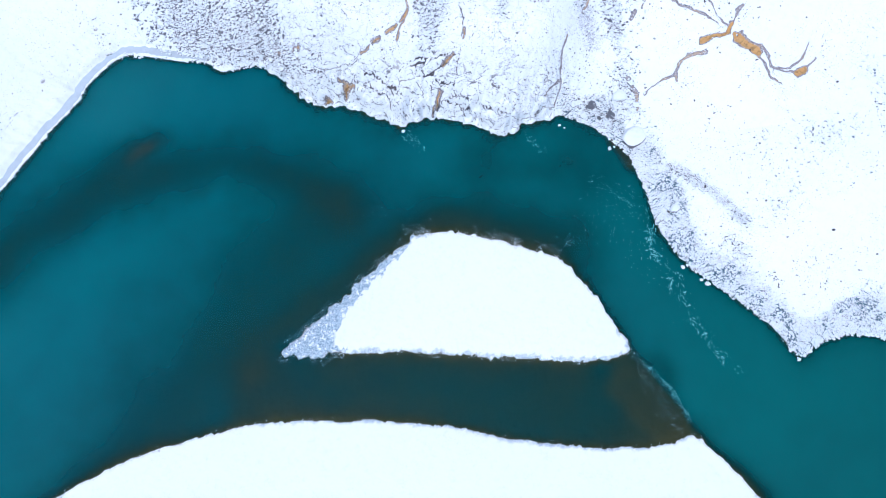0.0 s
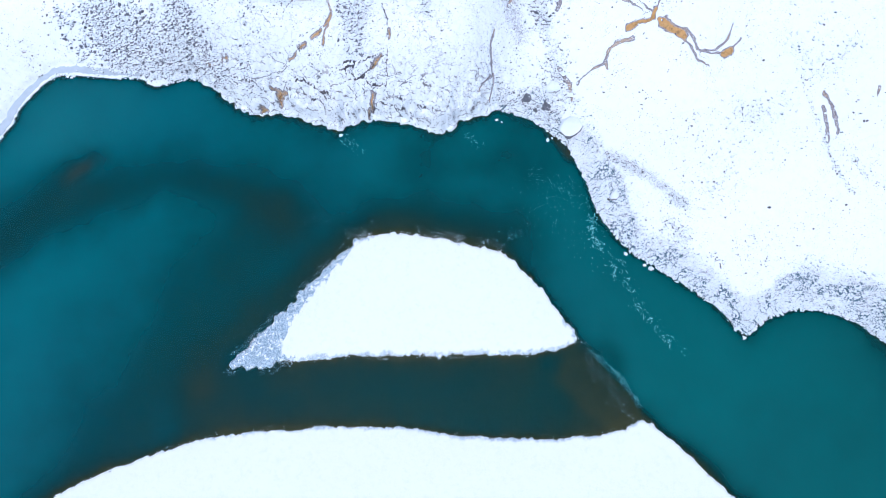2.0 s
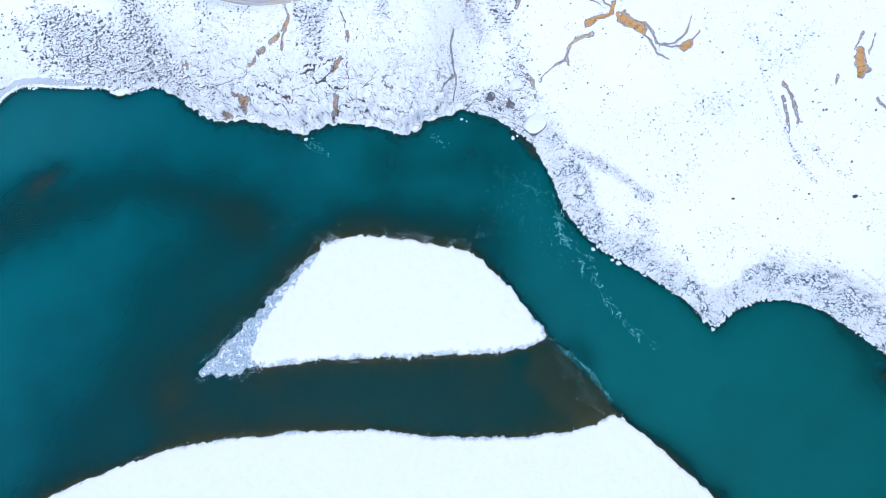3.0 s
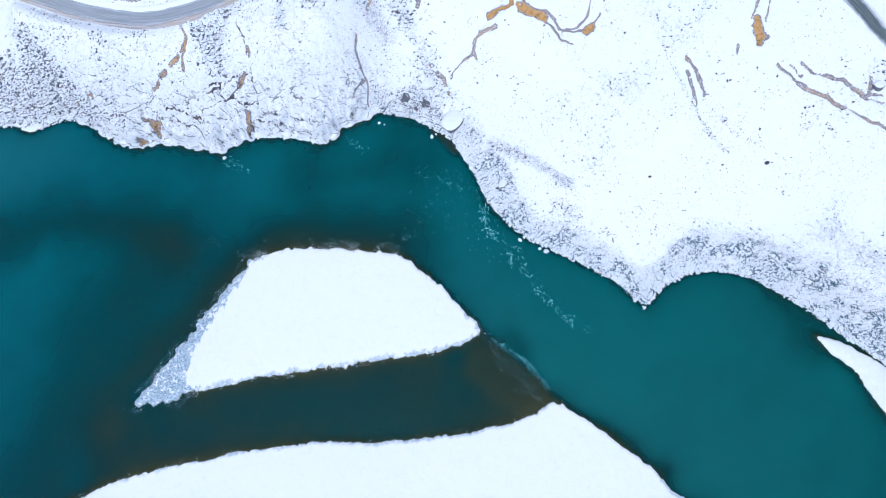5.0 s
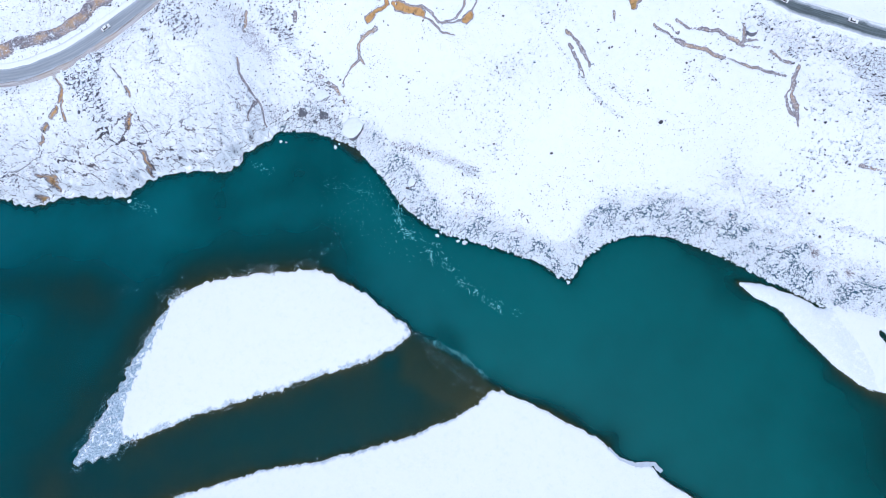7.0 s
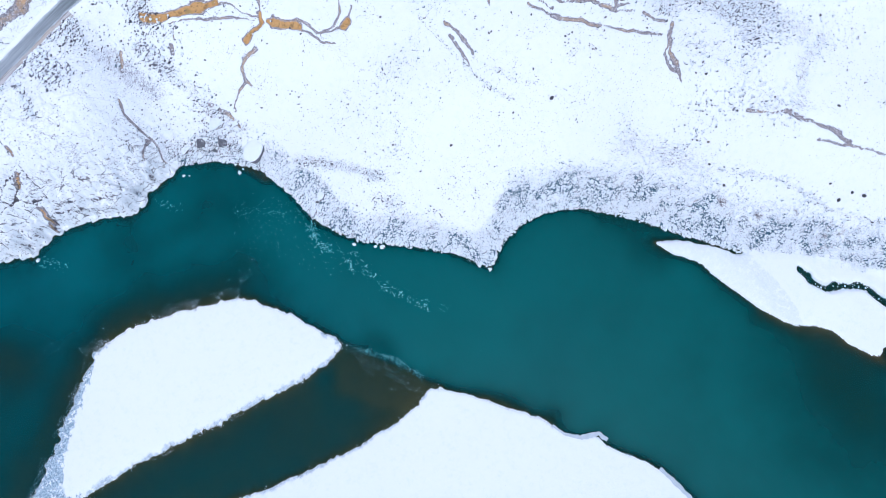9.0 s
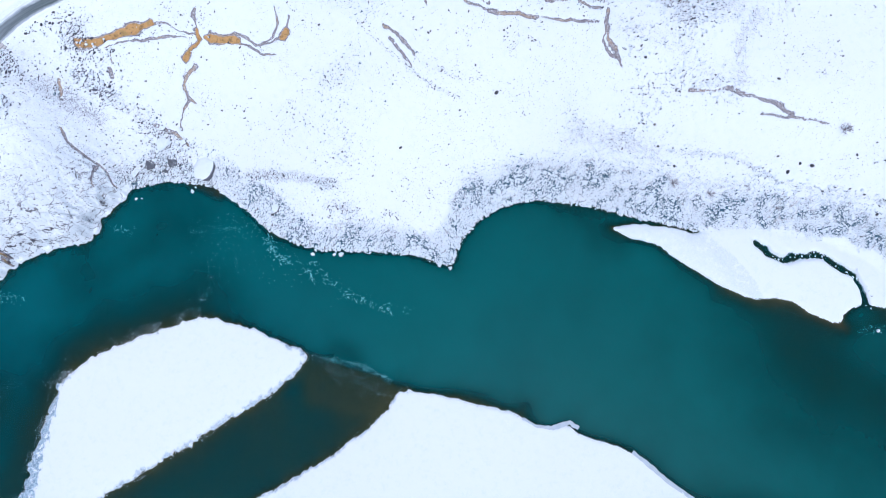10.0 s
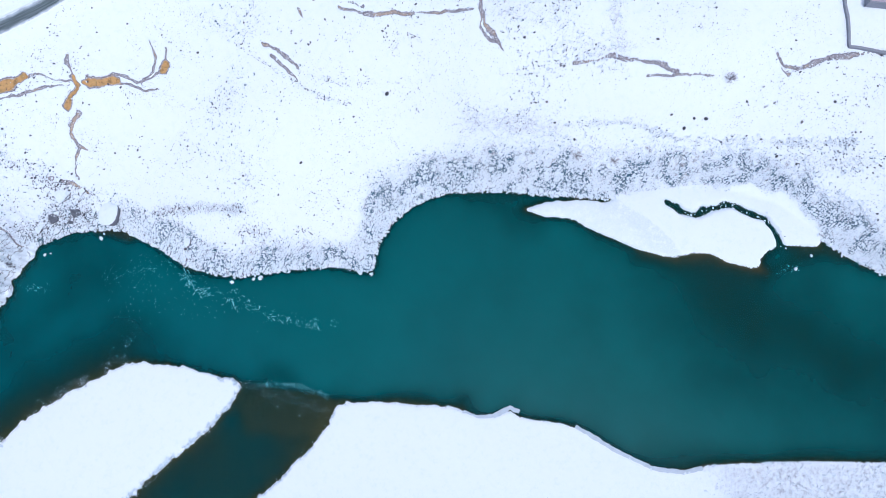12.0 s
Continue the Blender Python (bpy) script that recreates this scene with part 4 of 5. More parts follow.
_upper = near(_x, _y, [(4, 1.0, [(67, 132), (78, 130), (90, 121)]), (6, 0.6, [(52, 190), (62, 184), (74, 176)]), (7, 0.55, [(80, 196), (92, 188), (84, 182), (91, 172)]), (5, 0.5, [(84, 176), (95, 160)]), (7, 1, [(305, 66), (318, 58), (334, 43)]), (3, 0.9, [(291, 84), (297, 74)]), (9, 0.4, [(304, 36), (316, 36), (330, 33)]), (8, 0.10, [(300, 18), (320, 4), (330, -6)]),
                       ] + [
                       (5, 0.95, [(79, 174), (86, 158), (93, 142), (99, 130)]), (3, 1, [(93, 141), (99, 138)]), (5, 0.3, [(264, 18), (284, 2)]), (2, 0.5, [(118, 99), (137, 82), (150, 68)]), (5, 0.6, [(20, 186), (60, 194)]),
                       (1.8, 0.6, [(296, -14), (318, -33), (333, -57), (363, -87), (391, -118)])])
_trail = near(_x, _y, [(0.7, 0.8, [(204, 122), (206, 112), (208, 102), (211, 92), (216.8, 75), (224.7, 64.8)]), (0.7, 0.7, [(223.6, 80.4), (228.5, 72.3), (237.8, 64.8)]), (0.6, 0.7, [(264.3, 68.9), (268.6, 58.9)]), (1.5, 0.8, [(165, 42), (169, 37)]),
                       (5, 0.3, [(372, -100), (395, -140)]), (4, 0.5, [(66, 134), (84, 129), (92, 122)]), (3, 0.6, [(144, 60), (152, 52)]), (1.5, 0.8, [(112, 103), (122, 93), (134, 85)])])
_scree = near(_x, _y, [(9, 1, [(-97, 174), (-90, 160), (-84, 150)]), (13, 1, [(-150, 178), (-112, 168), (-98, 162)]), (5.5, 1, [(-3, 168), (-8, 160), (-8, 150)]), (4, 0.6, [(-56, 166), (-62, 150), (-66, 142)]), (5, 0.8, [(40, 180), (47, 168)]),
                       (2, 0.7, [(28, 172), (27, 158)]), (3, 0.5, [(36, 182), (40, 168)]), (4, 0.6, [(81, 172), (88, 156)])], 4.0)
scatter("scree", _scree * _inland * (_clump + 0.15), 6800, (0.6, 2.2), 22, SCREE_STONE, "dense snow-capped scree below the road", "scree", sink=0.05, flat=(0.6, 1.1))
scatter("upper_rubble", _upper * _inland * (_clump ** 2 + 0.15), 4600, (0.4, 1.5), 19, UPPER_STONE, "dark broken blocks with caps of snow", "rubble", sink=0.0, flat=(0.6, 1.1), power=1.8)
scatter("stone_trail", _trail * _inland, 1100, (0.35, 0.95), 23, SLOPE_STONE, "small dark stones strung out along runnels in the snow", "stones", sink=0.1, power=2.0)
scatter("crag_stones", _inland * (_masks["crag"] + near(_x, _y, [(9, 2.2, [(60, 172), (66, 154), (63, 138)])])) * (_clump ** 2 + 0.1), 3000, (0.3, 1.0), 15, SLOPE_STONE, "dark chips of rock on the snowy cliff", "stones", sink=0.15, power=3)
_speck = np.clip(0.35 + 1.6 * fbm(_x, _y, 7, 3, 12), 0, 1.4)
_fringe = 1.0 * ((_zone["df"] > -3.2) & (_zone["df"] < 0.6) & (_zone["di"] < 0) & (_x < 0)) * _speck
_fringe += near(_x, _y, [(3.0, 0.22, [(-40, 75), (-30, 73), (-20, 67), (-8, 68)]), (2.2, 0.9, [(-85, 5), (-77, 0)]), (1.8, 0.7, [(18, 65), (33, 62), (50, 57), (60, 55)]), (2.2, 0.4, [(58, 58), (72, 61)])]) * (_zone["di"] < 0.3) * _speck
_fringe += 0.35 * ((_zone["di"] > -1.6) & (_zone["di"] < 0.6) & ((_y < 14) | (_y > 50))) * _speck + 0.16 * ((_zone["ds"] > -1.5) & (_zone["ds"] < 0.6) & (_x < 125)) * _speck
scatter("shore_pebbles", _fringe, 3600, (0.2, 0.52), 16, WET_STONE, "small wet pebbles edging the gravel island", "pebbles", sink=-0.1)
_sill = near(_x, _y, [(1.8, 1, [(94, 4), (97, -2)]), (3.0, 0.5, [(97, -4), (103, -14), (114, -32)])]) * (_zone["di"] < 0) * (_zone["ds"] < 0)
scatter("sill_stones", _sill, 240, (0.2, 0.55), 17, SILL_STONE, "stones breaking the surface where the side channel spills over", "stones", sink=-0.3)


def froth():
    """White water as many small bent threads of foam lying on the river."""
    rs = np.random.RandomState(77)
    co, faces = [], []
    for count, spread, turned, length, wide, line in [
            (130, 1.2, 0.7, 1.2, 0.24, [(107.5, 69), (106.4, 61.5), (106.6, 54.8), (110.2, 49)]), (34, 0.9, 0.6, 1.2, 0.18, [(114.9, 41.6), (115.7, 35)]), (44, 1.0, 0.6, 1.2, 0.17, [(119.7, 44), (119.8, 37.7), (122, 27)]),
            (70, 1.0, 0.7, 1.2, 0.19, [(122.4, 21), (128.5, 16), (131, 11), (139.6, -0.9)]), (60, 5.0, 1.2, 0.8, 0.17, [(75, 80), (102.8, 78)]), (110, 6.5, 1.2, 0.8, 0.17, [(72, 68), (85, 72), (95, 64), (102, 54)]),
            ] + [
            (40, 3.0, 1.2, 0.7, 0.15, [(93, 59), (104, 45), (112, 38)]), (36, 2.5, 1.0, 0.8, 0.15, [(88, 94), (97.6, 85), (98, 73)]), (30, 2.0, 1.0, 0.6, 0.14, [(57, 58), (73, 61)]), (50, 3.0, 0.8, 0.8, 0.14, [(110, 50), (121, 30), (126, 18)]),
            (16, 1.4, 0.7, 1.3, 0.16, [(-21, 118), (-12, 111)]), (14, 1.5, 0.8, 1.2, 0.15, [(45, 116), (53, 108)]), (14, 1.2, 0.8, 1.0, 0.16, [(328, -141), (336, -146)]),
            (260, 0.9, 0.3, 0.75, 0.10, [(98, -1), (101, -4), (104, -7.3), (111.4, -14), (117.3, -24), (120, -29)]), (70, 2.2, 0.5, 0.5, 0.10, [(98, -6), (106, -16), (113, -27)])]:
        p = np.array(line, float)
        run = np.concatenate([[0], np.cumsum(np.hypot(*np.diff(p, axis=0).T))])
        sill = 95 < p[0, 0] < 102 and p[0, 1] < 0
        for at in rs.uniform(0, run[-1], int(count * (0.55 if spread > 2.4 else 0.9))):
            k = min(np.searchsorted(run, at), len(p) - 1) or 1
            d = (p[k] - p[k - 1]) / (run[k] - run[k - 1])
            x, y = p[k - 1] + d * (at - run[k - 1]) + rs.normal(size=2) * spread
            head = math.atan2(d[1], d[0]) + (0.9 if sill else 0) + rs.normal() * turned
            long, bend, w = length * (0.6 if spread > 2.4 else 0.9) * (0.25 + rs.gamma(2.0, 0.4)), rs.normal() * (0.2 if sill else 0.5), wide * rs.uniform(0.4, 1.3 if spread < 1.5 else 0.95)
            base = len(co)
            for q in range(5):
                hx, hy = math.cos(head), math.sin(head)
                half = w * math.sin(math.pi * (q + 0.35) / 4.7)
                co += [(x - hy * half, y + hx * half, LAKE + 0.012), (x, y, LAKE + 0.05), (x + hy * half, y - hx * half, LAKE + 0.012)]
                x, y, head = x + hx * long / 4, y + hy * long / 4, head + bend
            for q in range(4):
                a = base + 3 * q
                faces += [(a, a + 1, a + 4, a + 3), (a + 1, a + 2, a + 5, a + 4)]
    me = bpy.data.meshes.new("river_froth")
    fill(me, np.array(co), np.array(faces)[:, ::-1], True)
    me.materials.append(FROTH)
    return tagged(new("river_froth", me), "threads and flecks of white foam on the rapids", "foam", kind="stuff")


froth()
_run = near(_x, _y, [(1.8, 1, BROOK)])
scatter("brook_stones", _run, 60, (0.4, 1.3), 20, BOULDER_STONE, "snow-capped stones along a narrow brook", "stones", sink=0.0)
scatter("bar_stones", ((_zone["ds"] > 0.5) & (_x > 200)) * _masks["bare"], 3200, (0.4, 1.5), 18, BEACH_STONE, "snow-dusted gravel on the far end of the bar", "gravel")

_variants = []
for _k in range(7):
    _v, _f = lump(2, 100 + _k, 0.62 + 0.06 * (_k % 3))
    _me = bpy.data.meshes.new("boulder")
    fill(_me, _v, _f)
    _me.materials.append(BOULDER_STONE)
    _variants.append(_me)


def boulder(x, y, size, seed, mesh=None, high=1.0, sink=0.22, label="snow-capped grey boulder lying on the stony shore", group="boulders on the shore", tilt=0.0):
    rs = random.Random(seed)
    ob = new("boulder", mesh or _variants[seed % len(_variants)])
    z = max(float(level(np.array([x]), np.array([y]))[0]), -0.3)
    ob.matrix_world = Matrix.Translation((x, y, z + size * high * (0.32 - sink))) @ Euler((tilt, rs.uniform(-0.12, 0.12), rs.uniform(0, 6.28))).to_matrix().to_4x4() @ Matrix.Diagonal(
        (size / 2 * rs.uniform(0.9, 1.1), size / 2 * rs.uniform(0.85, 1.1), size / 2 * high, 1))
    return tagged(ob, label, "boulder", group)


_rs = np.random.RandomState(31)
_w = (_beach * (_edge > 0.2) * (1.6 - np.clip(_edge / 16, 0, 1.4)) * ((_x > 60) & (_x < 364))).ravel()
_pick = _rs.choice(_w.size, 170, p=_w / _w.sum())
for _k, _i in enumerate(_pick):
    boulder(float(_x.ravel()[_i]), float(_y.ravel()[_i]), 1.5 + 1.5 * _rs.rand() ** 2.5, _k)


def named_boulder(name, seed, x, y, z, size, high, label, material=BOULDER_STONE, turn=0.0, tilt=0.0, long=1.0):
    """A large rock with a shape of its own; z: its foot."""
    v, f = lump(4, seed, 1.0, 0.08, 0.55)
    v[:, 2] = np.where(v[:, 2] > 0.5, 0.5 + 0.35 * (v[:, 2] - 0.5), v[:, 2])
    me = bpy.data.meshes.new(name)
    x4 = v * (1 + 0.035 * np.sin(v @ np.array([9.0, 4.0, 7.0])) * np.sin(v @ np.array([-5.0, 11.0, 3.0])))[:, None]
    fill(me, x4, f, True)
    me.materials.append(material)
    ob = new(name, me)
    ob.matrix_world = Matrix.Translation((x, y, z + high * 0.3)) @ Euler((tilt, 0, turn)).to_matrix().to_4x4() @ Matrix.Diagonal((size / 2 * long, size / 2, high, 1))
    return tagged(ob, label, "boulder")


def rock_slab(x, y, size, seed):
    """A flat, angular block that has come down from the cliff and lies tilted."""
    rs = random.Random(seed)
    bm = bmesh.new()
    bmesh.ops.create_cube(bm, size=1)
    bmesh.ops.subdivide_edges(bm, edges=bm.edges[:], cuts=2, use_grid_fill=True)
    for v in bm.verts:
        v.co = Vector((v.co.x * size * 1.3 * (1 + 0.35 * v.co.y), v.co.y * size, v.co.z * size * 0.42)) + Vector([rs.uniform(-0.09, 0.09) * size for _ in range(3)])
    me = bpy.data.meshes.new("rock_slab")
    bm.to_mesh(me)
    bm.free()
    me.materials.append(SLAB_STONE)
    ob = new("rock_slab", me)
    ob.matrix_world = Matrix.Translation((x, y, float(level(np.array([x]), np.array([y]))[0]) + 0.45)) @ Euler((rs.uniform(0.12, 0.35), rs.uniform(-0.2, 0.2), rs.uniform(-0.5, 1.2))).to_matrix().to_4x4()
    return tagged(ob, "bare tilted grey rock slab fallen at the cliff foot", "rock", "slabs below the cliff")


named_boulder("boulder", 41, 100.0, 115.2, 2.2, 12.6, 4.4, "huge round-topped boulder under thick snow beside the river", long=1.12)
named_boulder("boulder", 42, 91.8, 134.8, 10.6, 7.0, 3.6, "large snow-covered boulder with a dark underside on the talus", long=1.25, turn=0.4)
named_boulder("boulder", 43, 119.3, 76.5, 1.4, 4.6, 3.0, "angular snow-topped boulder standing on the stony beach", long=1.2, turn=1.0)
# added dark lump that stands in for the shadow west of this boulder
named_boulder("dark_rock", 44, 116.6, 75.4, 1.2, 3.4, 1.1, "dark lump added as the shadow beside a boulder on the beach", DARK_ROCK_AND_SHADE, turn=1.9, long=0.6)
for _k, (_bx, _by, _sz) in enumerate([(69, 133.5, 5.2), (78.5, 132.5, 5.4), (88.5, 127.5, 5.6), (74.5, 127.8, 3.6), (83.4, 126.5, 3.4), (83, 134, 3.0), (96, 139, 4.0), (99.5, 129.5, 3.6), (81, 166, 3.0), (86, 160, 3.6)]):
    rock_slab(_bx, _by, 0.66 * _sz, 50 + _k)
for _k, (_bx, _by, _sz) in enumerate([(241, 56, 2.4), (338, -55.8, 2.2), (343.7, -55.6, 1.7), (348.1, -59.9, 2.2), (336.1, -46.7, 1.4), (380.9, -93.7, 1.8), (367.4, -67.7, 1.4), (395.5, -97, 1.6), (294.8, -0.4, 1.6), (364.8, -98.3, 1.7), (369.2, -107.9, 1.6), (295.8, -21.8, 1.7), (292.9, -9.5, 1.5), (188, 62, 1.6), (222, 60, 1.3)]):
    named_boulder("dark_rock", 70 + _k, _bx, _by, float(level(np.array([_bx]), np.array([_by]))[0]) - 0.2, 0.72 * _sz, _sz * 0.45, "bare dark rock on the open snow slope", DARK_ROCK_AND_SHADE, 0.7 * _k, 0, 1.35)
named_boulder("boulder", 90, 288.0, 77.0, float(level(np.array([288.0]), np.array([77.0]))[0]) - 0.8, 5.0, 2.4, "snow-topped boulder with a dark side on the upper slope")
for _k, (_bx, _by, _sz) in enumerate([(62, 123, 1.6), (64.5, 121.5, 1.3), (88, 110, 2.2), (90.5, 111, 1.4), (-166.5, 161, 1.6), (122, 46.5, 2.2), (134, 38, 2.6), (131, 40, 1.7), (172, 5, 2.0), (176, 0.5, 1.8), (345, -147, 1.6), (334, -146, 2.0), (-21.5, 119, 2.2)]):
    boulder(_bx, _by, _sz, 200 + _k, sink=0.05, label="snow-capped stone standing in the shallows", group="stones in the shallows")


# ---- ice along the banks ----
def strip(line, left, right, z, thick=0.0, ragged=0.0, seed=0):
    """A band along a line between two offsets (metres to its left), as a bmesh, with thickness downwards."""
    p = np.array(line, float)
    t = np.gradient(p, axis=0)
    t /= np.linalg.norm(t, axis=1)[:, None]
    nrm = np.stack([-t[:, 1], t[:, 0]], 1)
    rs = np.random.RandomState(seed)
    z = np.broadcast_to(np.asarray(z, float), (len(p),))
    bm = bmesh.new()
    rows = []
    for k in range(len(p)):
        a = p[k] + nrm[k] * (left + ragged * rs.uniform(-1, 1))
        b = p[k] + nrm[k] * (right + ragged * rs.uniform(-1, 1))
        rows.append([bm.verts.new((*a, z[k])), bm.verts.new((*b, z[k])), bm.verts.new((*b, z[k] - thick)), bm.verts.new((*a, z[k] - thick))])
    for q, w in zip(rows[:-1], rows[1:]):
        bm.faces.new((q[0], w[0], w[1], q[1])) if left < right else bm.faces.new((q[1], w[1], w[0], q[0]))
        if thick:
            for m in range(1, 4):
                bm.faces.new((q[m], w[m], w[(m + 1) % 4], q[(m + 1) % 4]))
    bmesh.ops.recalc_face_normals(bm, faces=bm.faces[:])
    return bm


def finish(name, bm, material, smooth=False):
    me = bpy.data.meshes.new(name)
    bm.to_mesh(me)
    bm.free()
    me.materials.append(material)
    if smooth:
        me.shade_smooth()
    return new(name, me)


def part(name, bm, material, parent, label=""):
    ob = finish(name, bm, material)
    ob.parent = parent
    return tagged(ob, label)


def resampled(line, gap):
    p = np.array(line, float)
    run = np.concatenate([[0], np.cumsum(np.linalg.norm(np.diff(p, axis=0), axis=1))])
    s = np.arange(0, run[-1], gap)
    return np.stack([np.interp(s, run, p[:, 0]), np.interp(s, run, p[:, 1])], 1)


_shore_w = resampled([q for q in NORTH_LINE if -262 < q[0] < -128 and q[1] > 20], 1.6)
tagged(finish("ice_shelf", strip(_shore_w, 1.2, 7.2, 0.42, 0.35, 0.35, 3), ICE), "grey shelf of shore ice between snow and river", "ice")
_shore_s = resampled([(198, -122), (200, -128), (204, -143), (211, -161), (220, -172), (228, -177)], 1.2)
tagged(finish("ice_shelf", strip(_shore_s, -1.7, 0.2, 0.45, 0.35, 0.3, 4), ICE), "narrow grey ice ledge under the snowy bar", "ice")
_shore_n = resampled([(163, -80), (166, -86), (172, -91), (181, -94), (183, -99)], 1.0)
tagged(finish("ice_shelf", strip(_shore_n, -1.4, 0.7, 0.4, 0.3, 0.3, 5), ICE), "thin broken ice edge at the tip of the bar", "ice")


# ---- the road ----
_way = resampled([q for q in ROAD_LINE if -420 < q[0] < 560], 3.0)
_rz = road_level(_way[:, 0])


def ribbon(name, line, z, offsets, thick, material, ragged=0.0, seed=0):
    """A bed of several lanes along a line, with its run and breadth as attributes and its edges turned down."""
    p = np.array(line, float)
    t = np.gradient(p, axis=0)
    t /= np.linalg.norm(t, axis=1)[:, None]
    rs = np.random.RandomState(seed)
    run = np.concatenate([[0], np.cumsum(np.hypot(*np.diff(p, axis=0).T))])
    off = np.array([offsets[0], *offsets, offsets[-1]], float)[None, :] + ragged * rs.uniform(-1, 1, (len(p), 1))
    drop = np.array([thick] + [0.0] * len(offsets) + [thick])
    co = np.stack([p[:, :1] - t[:, 1:] * off, p[:, 1:] + t[:, :1] * off, np.asarray(z)[:, None] - drop[None, :]], -1)
    m = off.shape[1]
    i = np.arange(len(p) * m).reshape(len(p), m)
    quads = np.stack([i[:-1, :-1], i[1:, :-1], i[1:, 1:], i[:-1, 1:]], -1).reshape(-1, 4)
    if offsets[0] < offsets[-1]:
        quads = quads[:, ::-1]
    me = bpy.data.meshes.new(name)
    fill(me, co.reshape(-1, 3), quads, True)
    shape = np.ones_like(off)
    for key, v in (("across", off), ("along", run[:, None] * shape), ("damp", step(20, 95, p[:, :1]) * shape)):
        a = me.attributes.new(key, "FLOAT", "POINT")
        a.data.foreach_set("value", np.ascontiguousarray(v.ravel(), np.float32))
    me.materials.append(material)
    return new(name, me)


_west = _way[:, 0] < 62
road = tagged(ribbon("road", _way, _rz + 0.10, (4.6, 3.2, 1.6, 0, -1.6, -3.2, -4.6), 0.5, ROAD_SURFACE), "wet grey mountain road between slush and ploughed snow", "road", kind="structure")
tagged(ribbon("verge", _way[_west], _rz[_west] + 0.15, (-3.2, -4.2, -5.4, -6.6, -7.6), 0.45, VERGE, 0.35, 6), "grey gravel verge on the valley side of the road", "verge", kind="structure")
_heap = ribbon("snow_bank", _way[_west], _rz[_west] + 0.34, (3.5, 4.2, 5.4, 6.6), 0.5, BANK_SNOW, 0.25, 8)
tagged(_heap, "ploughed snow heaped along the road edge", "snow bank")


def box(w, d, h, x=0, y=0, z=0, bevel=0.0, taper=1.0):
    """A block on its base centre, its top narrowed by taper, with rounded edges."""
    bm = bmesh.new()
    bmesh.ops.create_cube(bm, size=1)
    for v in bm.verts:
        k = taper if v.co.z > 0 else 1
        v.co = (v.co.x * w * k, v.co.y * d * k, (v.co.z + 0.5) * h)
    if bevel:
        bmesh.ops.bevel(bm, geom=bm.edges[:], offset=bevel, segments=2, affect="EDGES", profile=0.6)
    bmesh.ops.translate(bm, vec=(x, y, z), verts=bm.verts[:])
    return bm


def drum(r, w, x, y, z, n=14):
    bm = bmesh.new()
    bmesh.ops.create_cone(bm, segments=n, radius1=r, radius2=r, depth=w, cap_ends=True)
    bmesh.ops.rotate(bm, cent=(0, 0, 0), matrix=Matrix.Rotation(math.pi / 2, 3, "X"), verts=bm.verts[:])
    bmesh.ops.translate(bm, vec=(x, y, z), verts=bm.verts[:])
    return bm


def car():
    """A small saloon, its nose along +x."""
    base = new("car")
    body = part("body", box(4.5, 1.8, 0.62, 0, 0, 0.32, 0.14, 0.96), PAINT, base)
    part("bonnet", box(1.25, 1.55, 0.10, 1.45, 0, 0.90, 0.05, 0.92), PAINT, body)
    part("boot_lid", box(0.8, 1.5, 0.10, -1.75, 0, 0.90, 0.05, 0.92), PAINT, body)
    cabin = part("cabin", box(2.5, 1.62, 0.52, -0.25, 0, 0.90, 0.08, 0.80), GLASS_DARK, base, "dark tinted windows")
    part("roof", box(1.75, 1.30, 0.08, -0.25, 0, 1.40, 0.035), PAINT, cabin, "white roof")
    for sx in (1.38, -1.38):
        for sy in (0.82, -0.82):
            wheel = part("wheel", drum(0.32, 0.22, sx, sy, 0.32), TYRE, base)
            part("rim", drum(0.19, 0.02, sx, sy * 1.14, 0.32), CHROME, wheel)
    for sy in (0.6, -0.6):
        part("headlight", box(0.08, 0.36, 0.14, 2.20, sy, 0.66, 0.02), LAMP_CLEAR, base)
        part("tail_light", box(0.08, 0.32, 0.14, -2.20, sy, 0.68, 0.02), LAMP_RED, base)
        part("mirror", box(0.14, 0.18, 0.11, 0.75, sy * 1.62, 0.95, 0.03), PAINT, base)
    return tagged(base, "small white car standing on the wet mountain road", "car", "cars on the road")


def along(x, y):
    """Heading of the road nearest to a place."""
    k = int(np.argmin(((_way - (x, y)) ** 2).sum(1)))
    d = _way[min(k + 1, len(_way) - 1)] - _way[k - 1]
    return math.atan2(d[1], d[0])


_car = car()
for _k, (_cx, _cy, _turn) in enumerate([(9.6, 182.2, 0), (304.2, 84.0, math.pi), (328.7, 63.6, 0)]):
    _m = Matrix.Translation((_cx, _cy, float(road_level(_cx)) + 0.10)) @ Matrix.Rotation(along(_cx, _cy) + _turn, 4, "Z")
    if _k:
        copy_thing(_car, _m)
    else:
        _car.matrix_world = _m


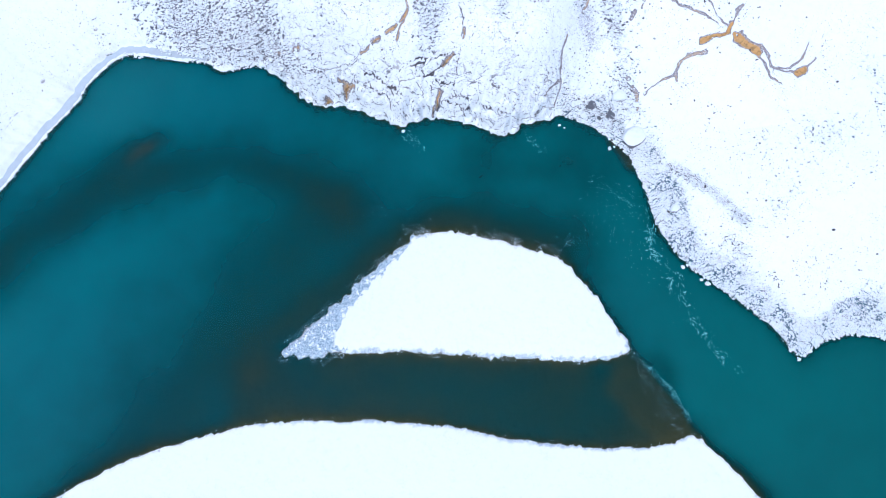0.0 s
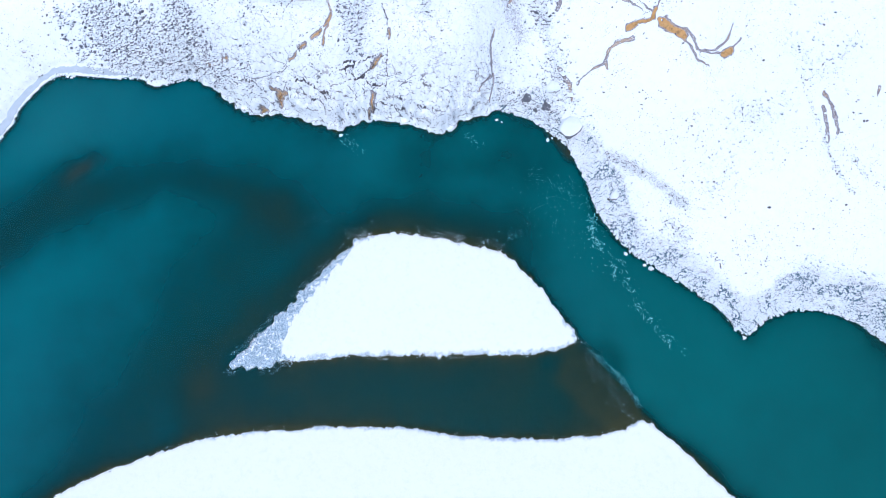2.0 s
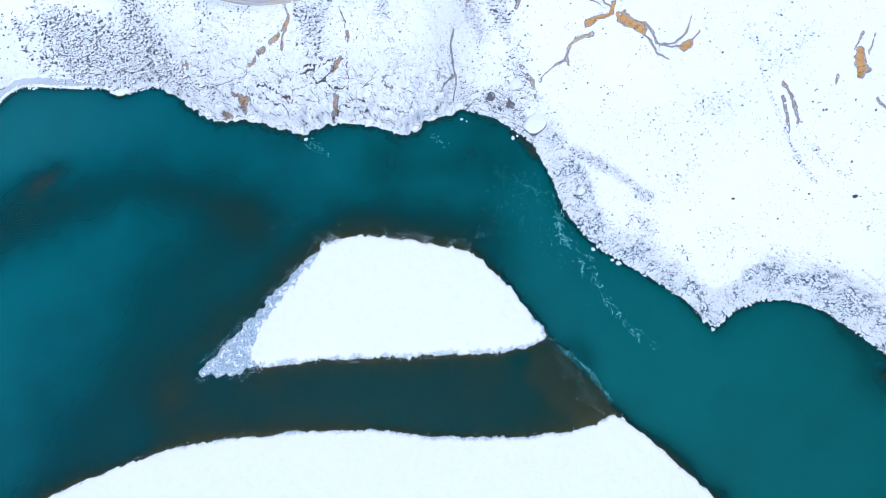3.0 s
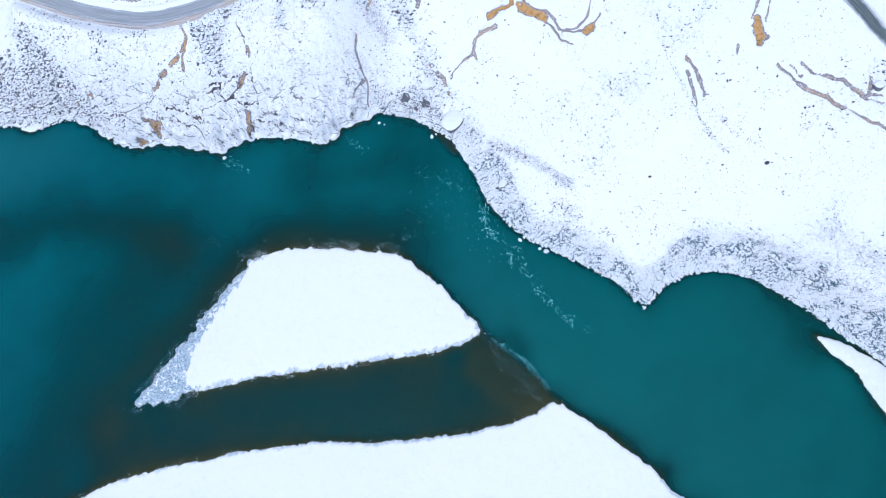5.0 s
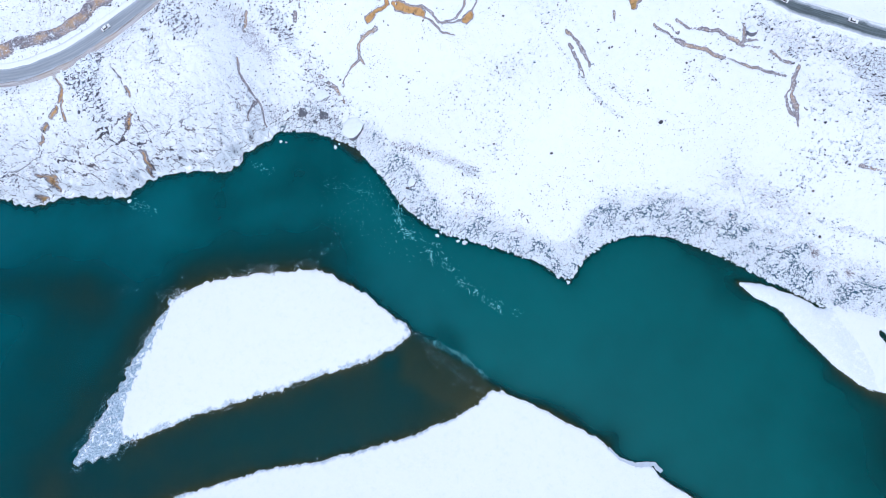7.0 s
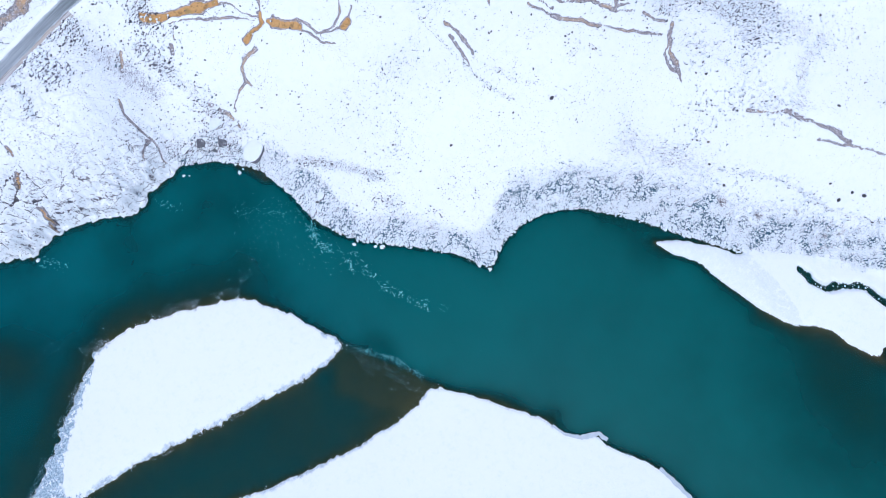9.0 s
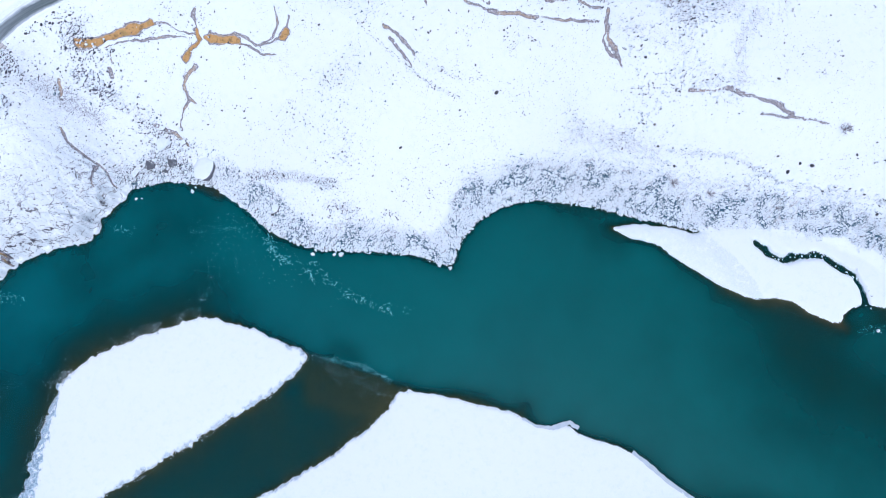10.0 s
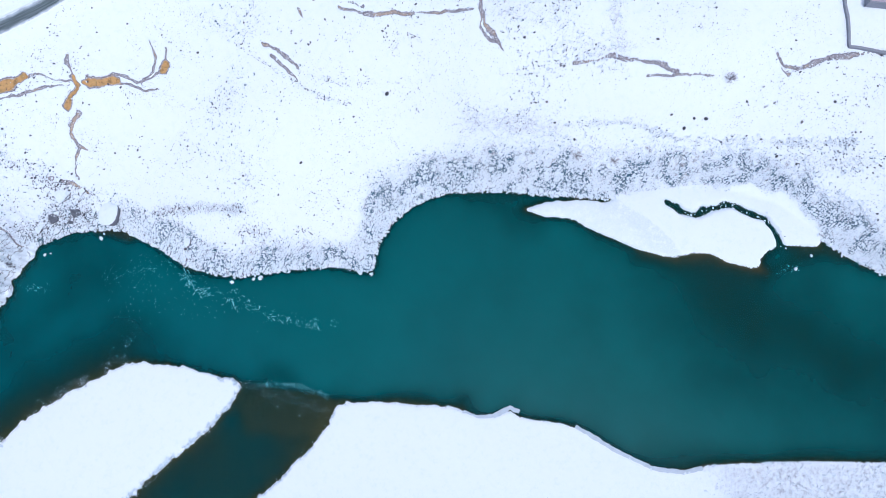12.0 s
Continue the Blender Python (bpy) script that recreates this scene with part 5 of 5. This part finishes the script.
# ---- shrubs ----
def shrub(x, y, size, seed, label):
    """A leafless bush: forked, tapering twigs from one root."""
    rs = random.Random(seed)
    bm = bmesh.new()

    def twig(a, d, length, r, fork):
        b = a + d * length
        side = d.orthogonal().normalized()
        ring = [Matrix.Rotation(2.1 * k, 3, d) @ side for k in range(3)]
        lo = [bm.verts.new(a + q * r) for q in ring]
        hi = [bm.verts.new(b + q * r * 0.55) for q in ring]
        for k in range(3):
            bm.faces.new((lo[k], lo[(k + 1) % 3], hi[(k + 1) % 3], hi[k]))
        for _ in range(fork and 3):
            n = (d + Vector((rs.uniform(-0.7, 0.7), rs.uniform(-0.7, 0.7), rs.uniform(-0.3, 0.5)))).normalized()
            twig(b, n, length * rs.uniform(0.5, 0.8), r * 0.6, fork - 1)

    for _ in range(30):
        d = Vector((rs.uniform(-1, 1), rs.uniform(-1, 1), rs.uniform(0.25, 0.9))).normalized()
        twig(Vector((rs.uniform(-0.3, 0.3), rs.uniform(-0.3, 0.3), -0.1)), d, size * rs.uniform(0.2, 0.32), 0.028 * size / 2, 2)
    ob = finish("shrub", bm, TWIG)
    ob.location = (x, y, float(level(np.array([x]), np.array([y]))[0]))
    return tagged(ob, label, "shrub", "bare shrubs")


for _k, (_sx, _sy, _ss) in enumerate([(292.3, -28.2, 6.0), (304.7, -43.4, 5.0), (365.2, -53.9, 6.5), (329.6, -68.8, 3.4), (-211.5, 143, 3.0), (-186, 172, 2.2), (262, 2, 2.4), (320, -50, 2.2), (216, 100, 1.4)]):
    shrub(_sx, _sy, _ss, 300 + _k, "leafless brown shrub growing out of the snow")


# ---- the walled yard and the house on the terrace ----
def wall_run(line, width, high, seed):
    """A dry-stone wall that follows the ground, a little uneven."""
    p = resampled(line, 1.2)
    z = level(p[:, 0], p[:, 1])
    rs = np.random.RandomState(seed)
    bm = strip(p, width / 2, -width / 2, z + high + 0.08 * rs.uniform(-1, 1, len(p)), high + 0.7, 0.10, seed)
    return bm


tagged(finish("stone_wall", wall_run([(436, -54), (429, -63), (422, -73), (414, -82), (420, -90), (428, -102), (438, -116)], 1.1, 1.1, 21), WALL_STONE), "low grey stone wall round a snowy yard", "wall")
_hx, _hy, _ht = 431.5, -73.5, math.atan2(-11, 9)
house = new("house")
house.matrix_world = Matrix.Translation((_hx, _hy, float(level(np.array([437.0]), np.array([-74.0]))[0]) - 0.3)) @ Matrix.Rotation(_ht, 4, "Z")
part("wall", box(13, 9, 3.2, 6.5, 4.5, 0, 0.05), WALL_STONE, house, "grey plastered house wall")
part("roof", box(11.4, 7.4, 0.25, 6.5, 4.5, 3.2, 0.06), ROOF_RED, house, "flat mauve sheet roof")
for _w0, _d0, _px, _py in ((13.2, 0.7, 6.5, 0.35), (13.2, 0.7, 6.5, 8.65), (0.7, 7.6, 0.35, 4.5), (0.7, 7.6, 12.65, 4.5)):
    part("parapet", box(_w0, _d0, 0.6, _px, _py, 3.2, 0.04), WALL_STONE, house)
tagged(house, "flat-roofed house with a grey parapet in a snowy yard", "house")
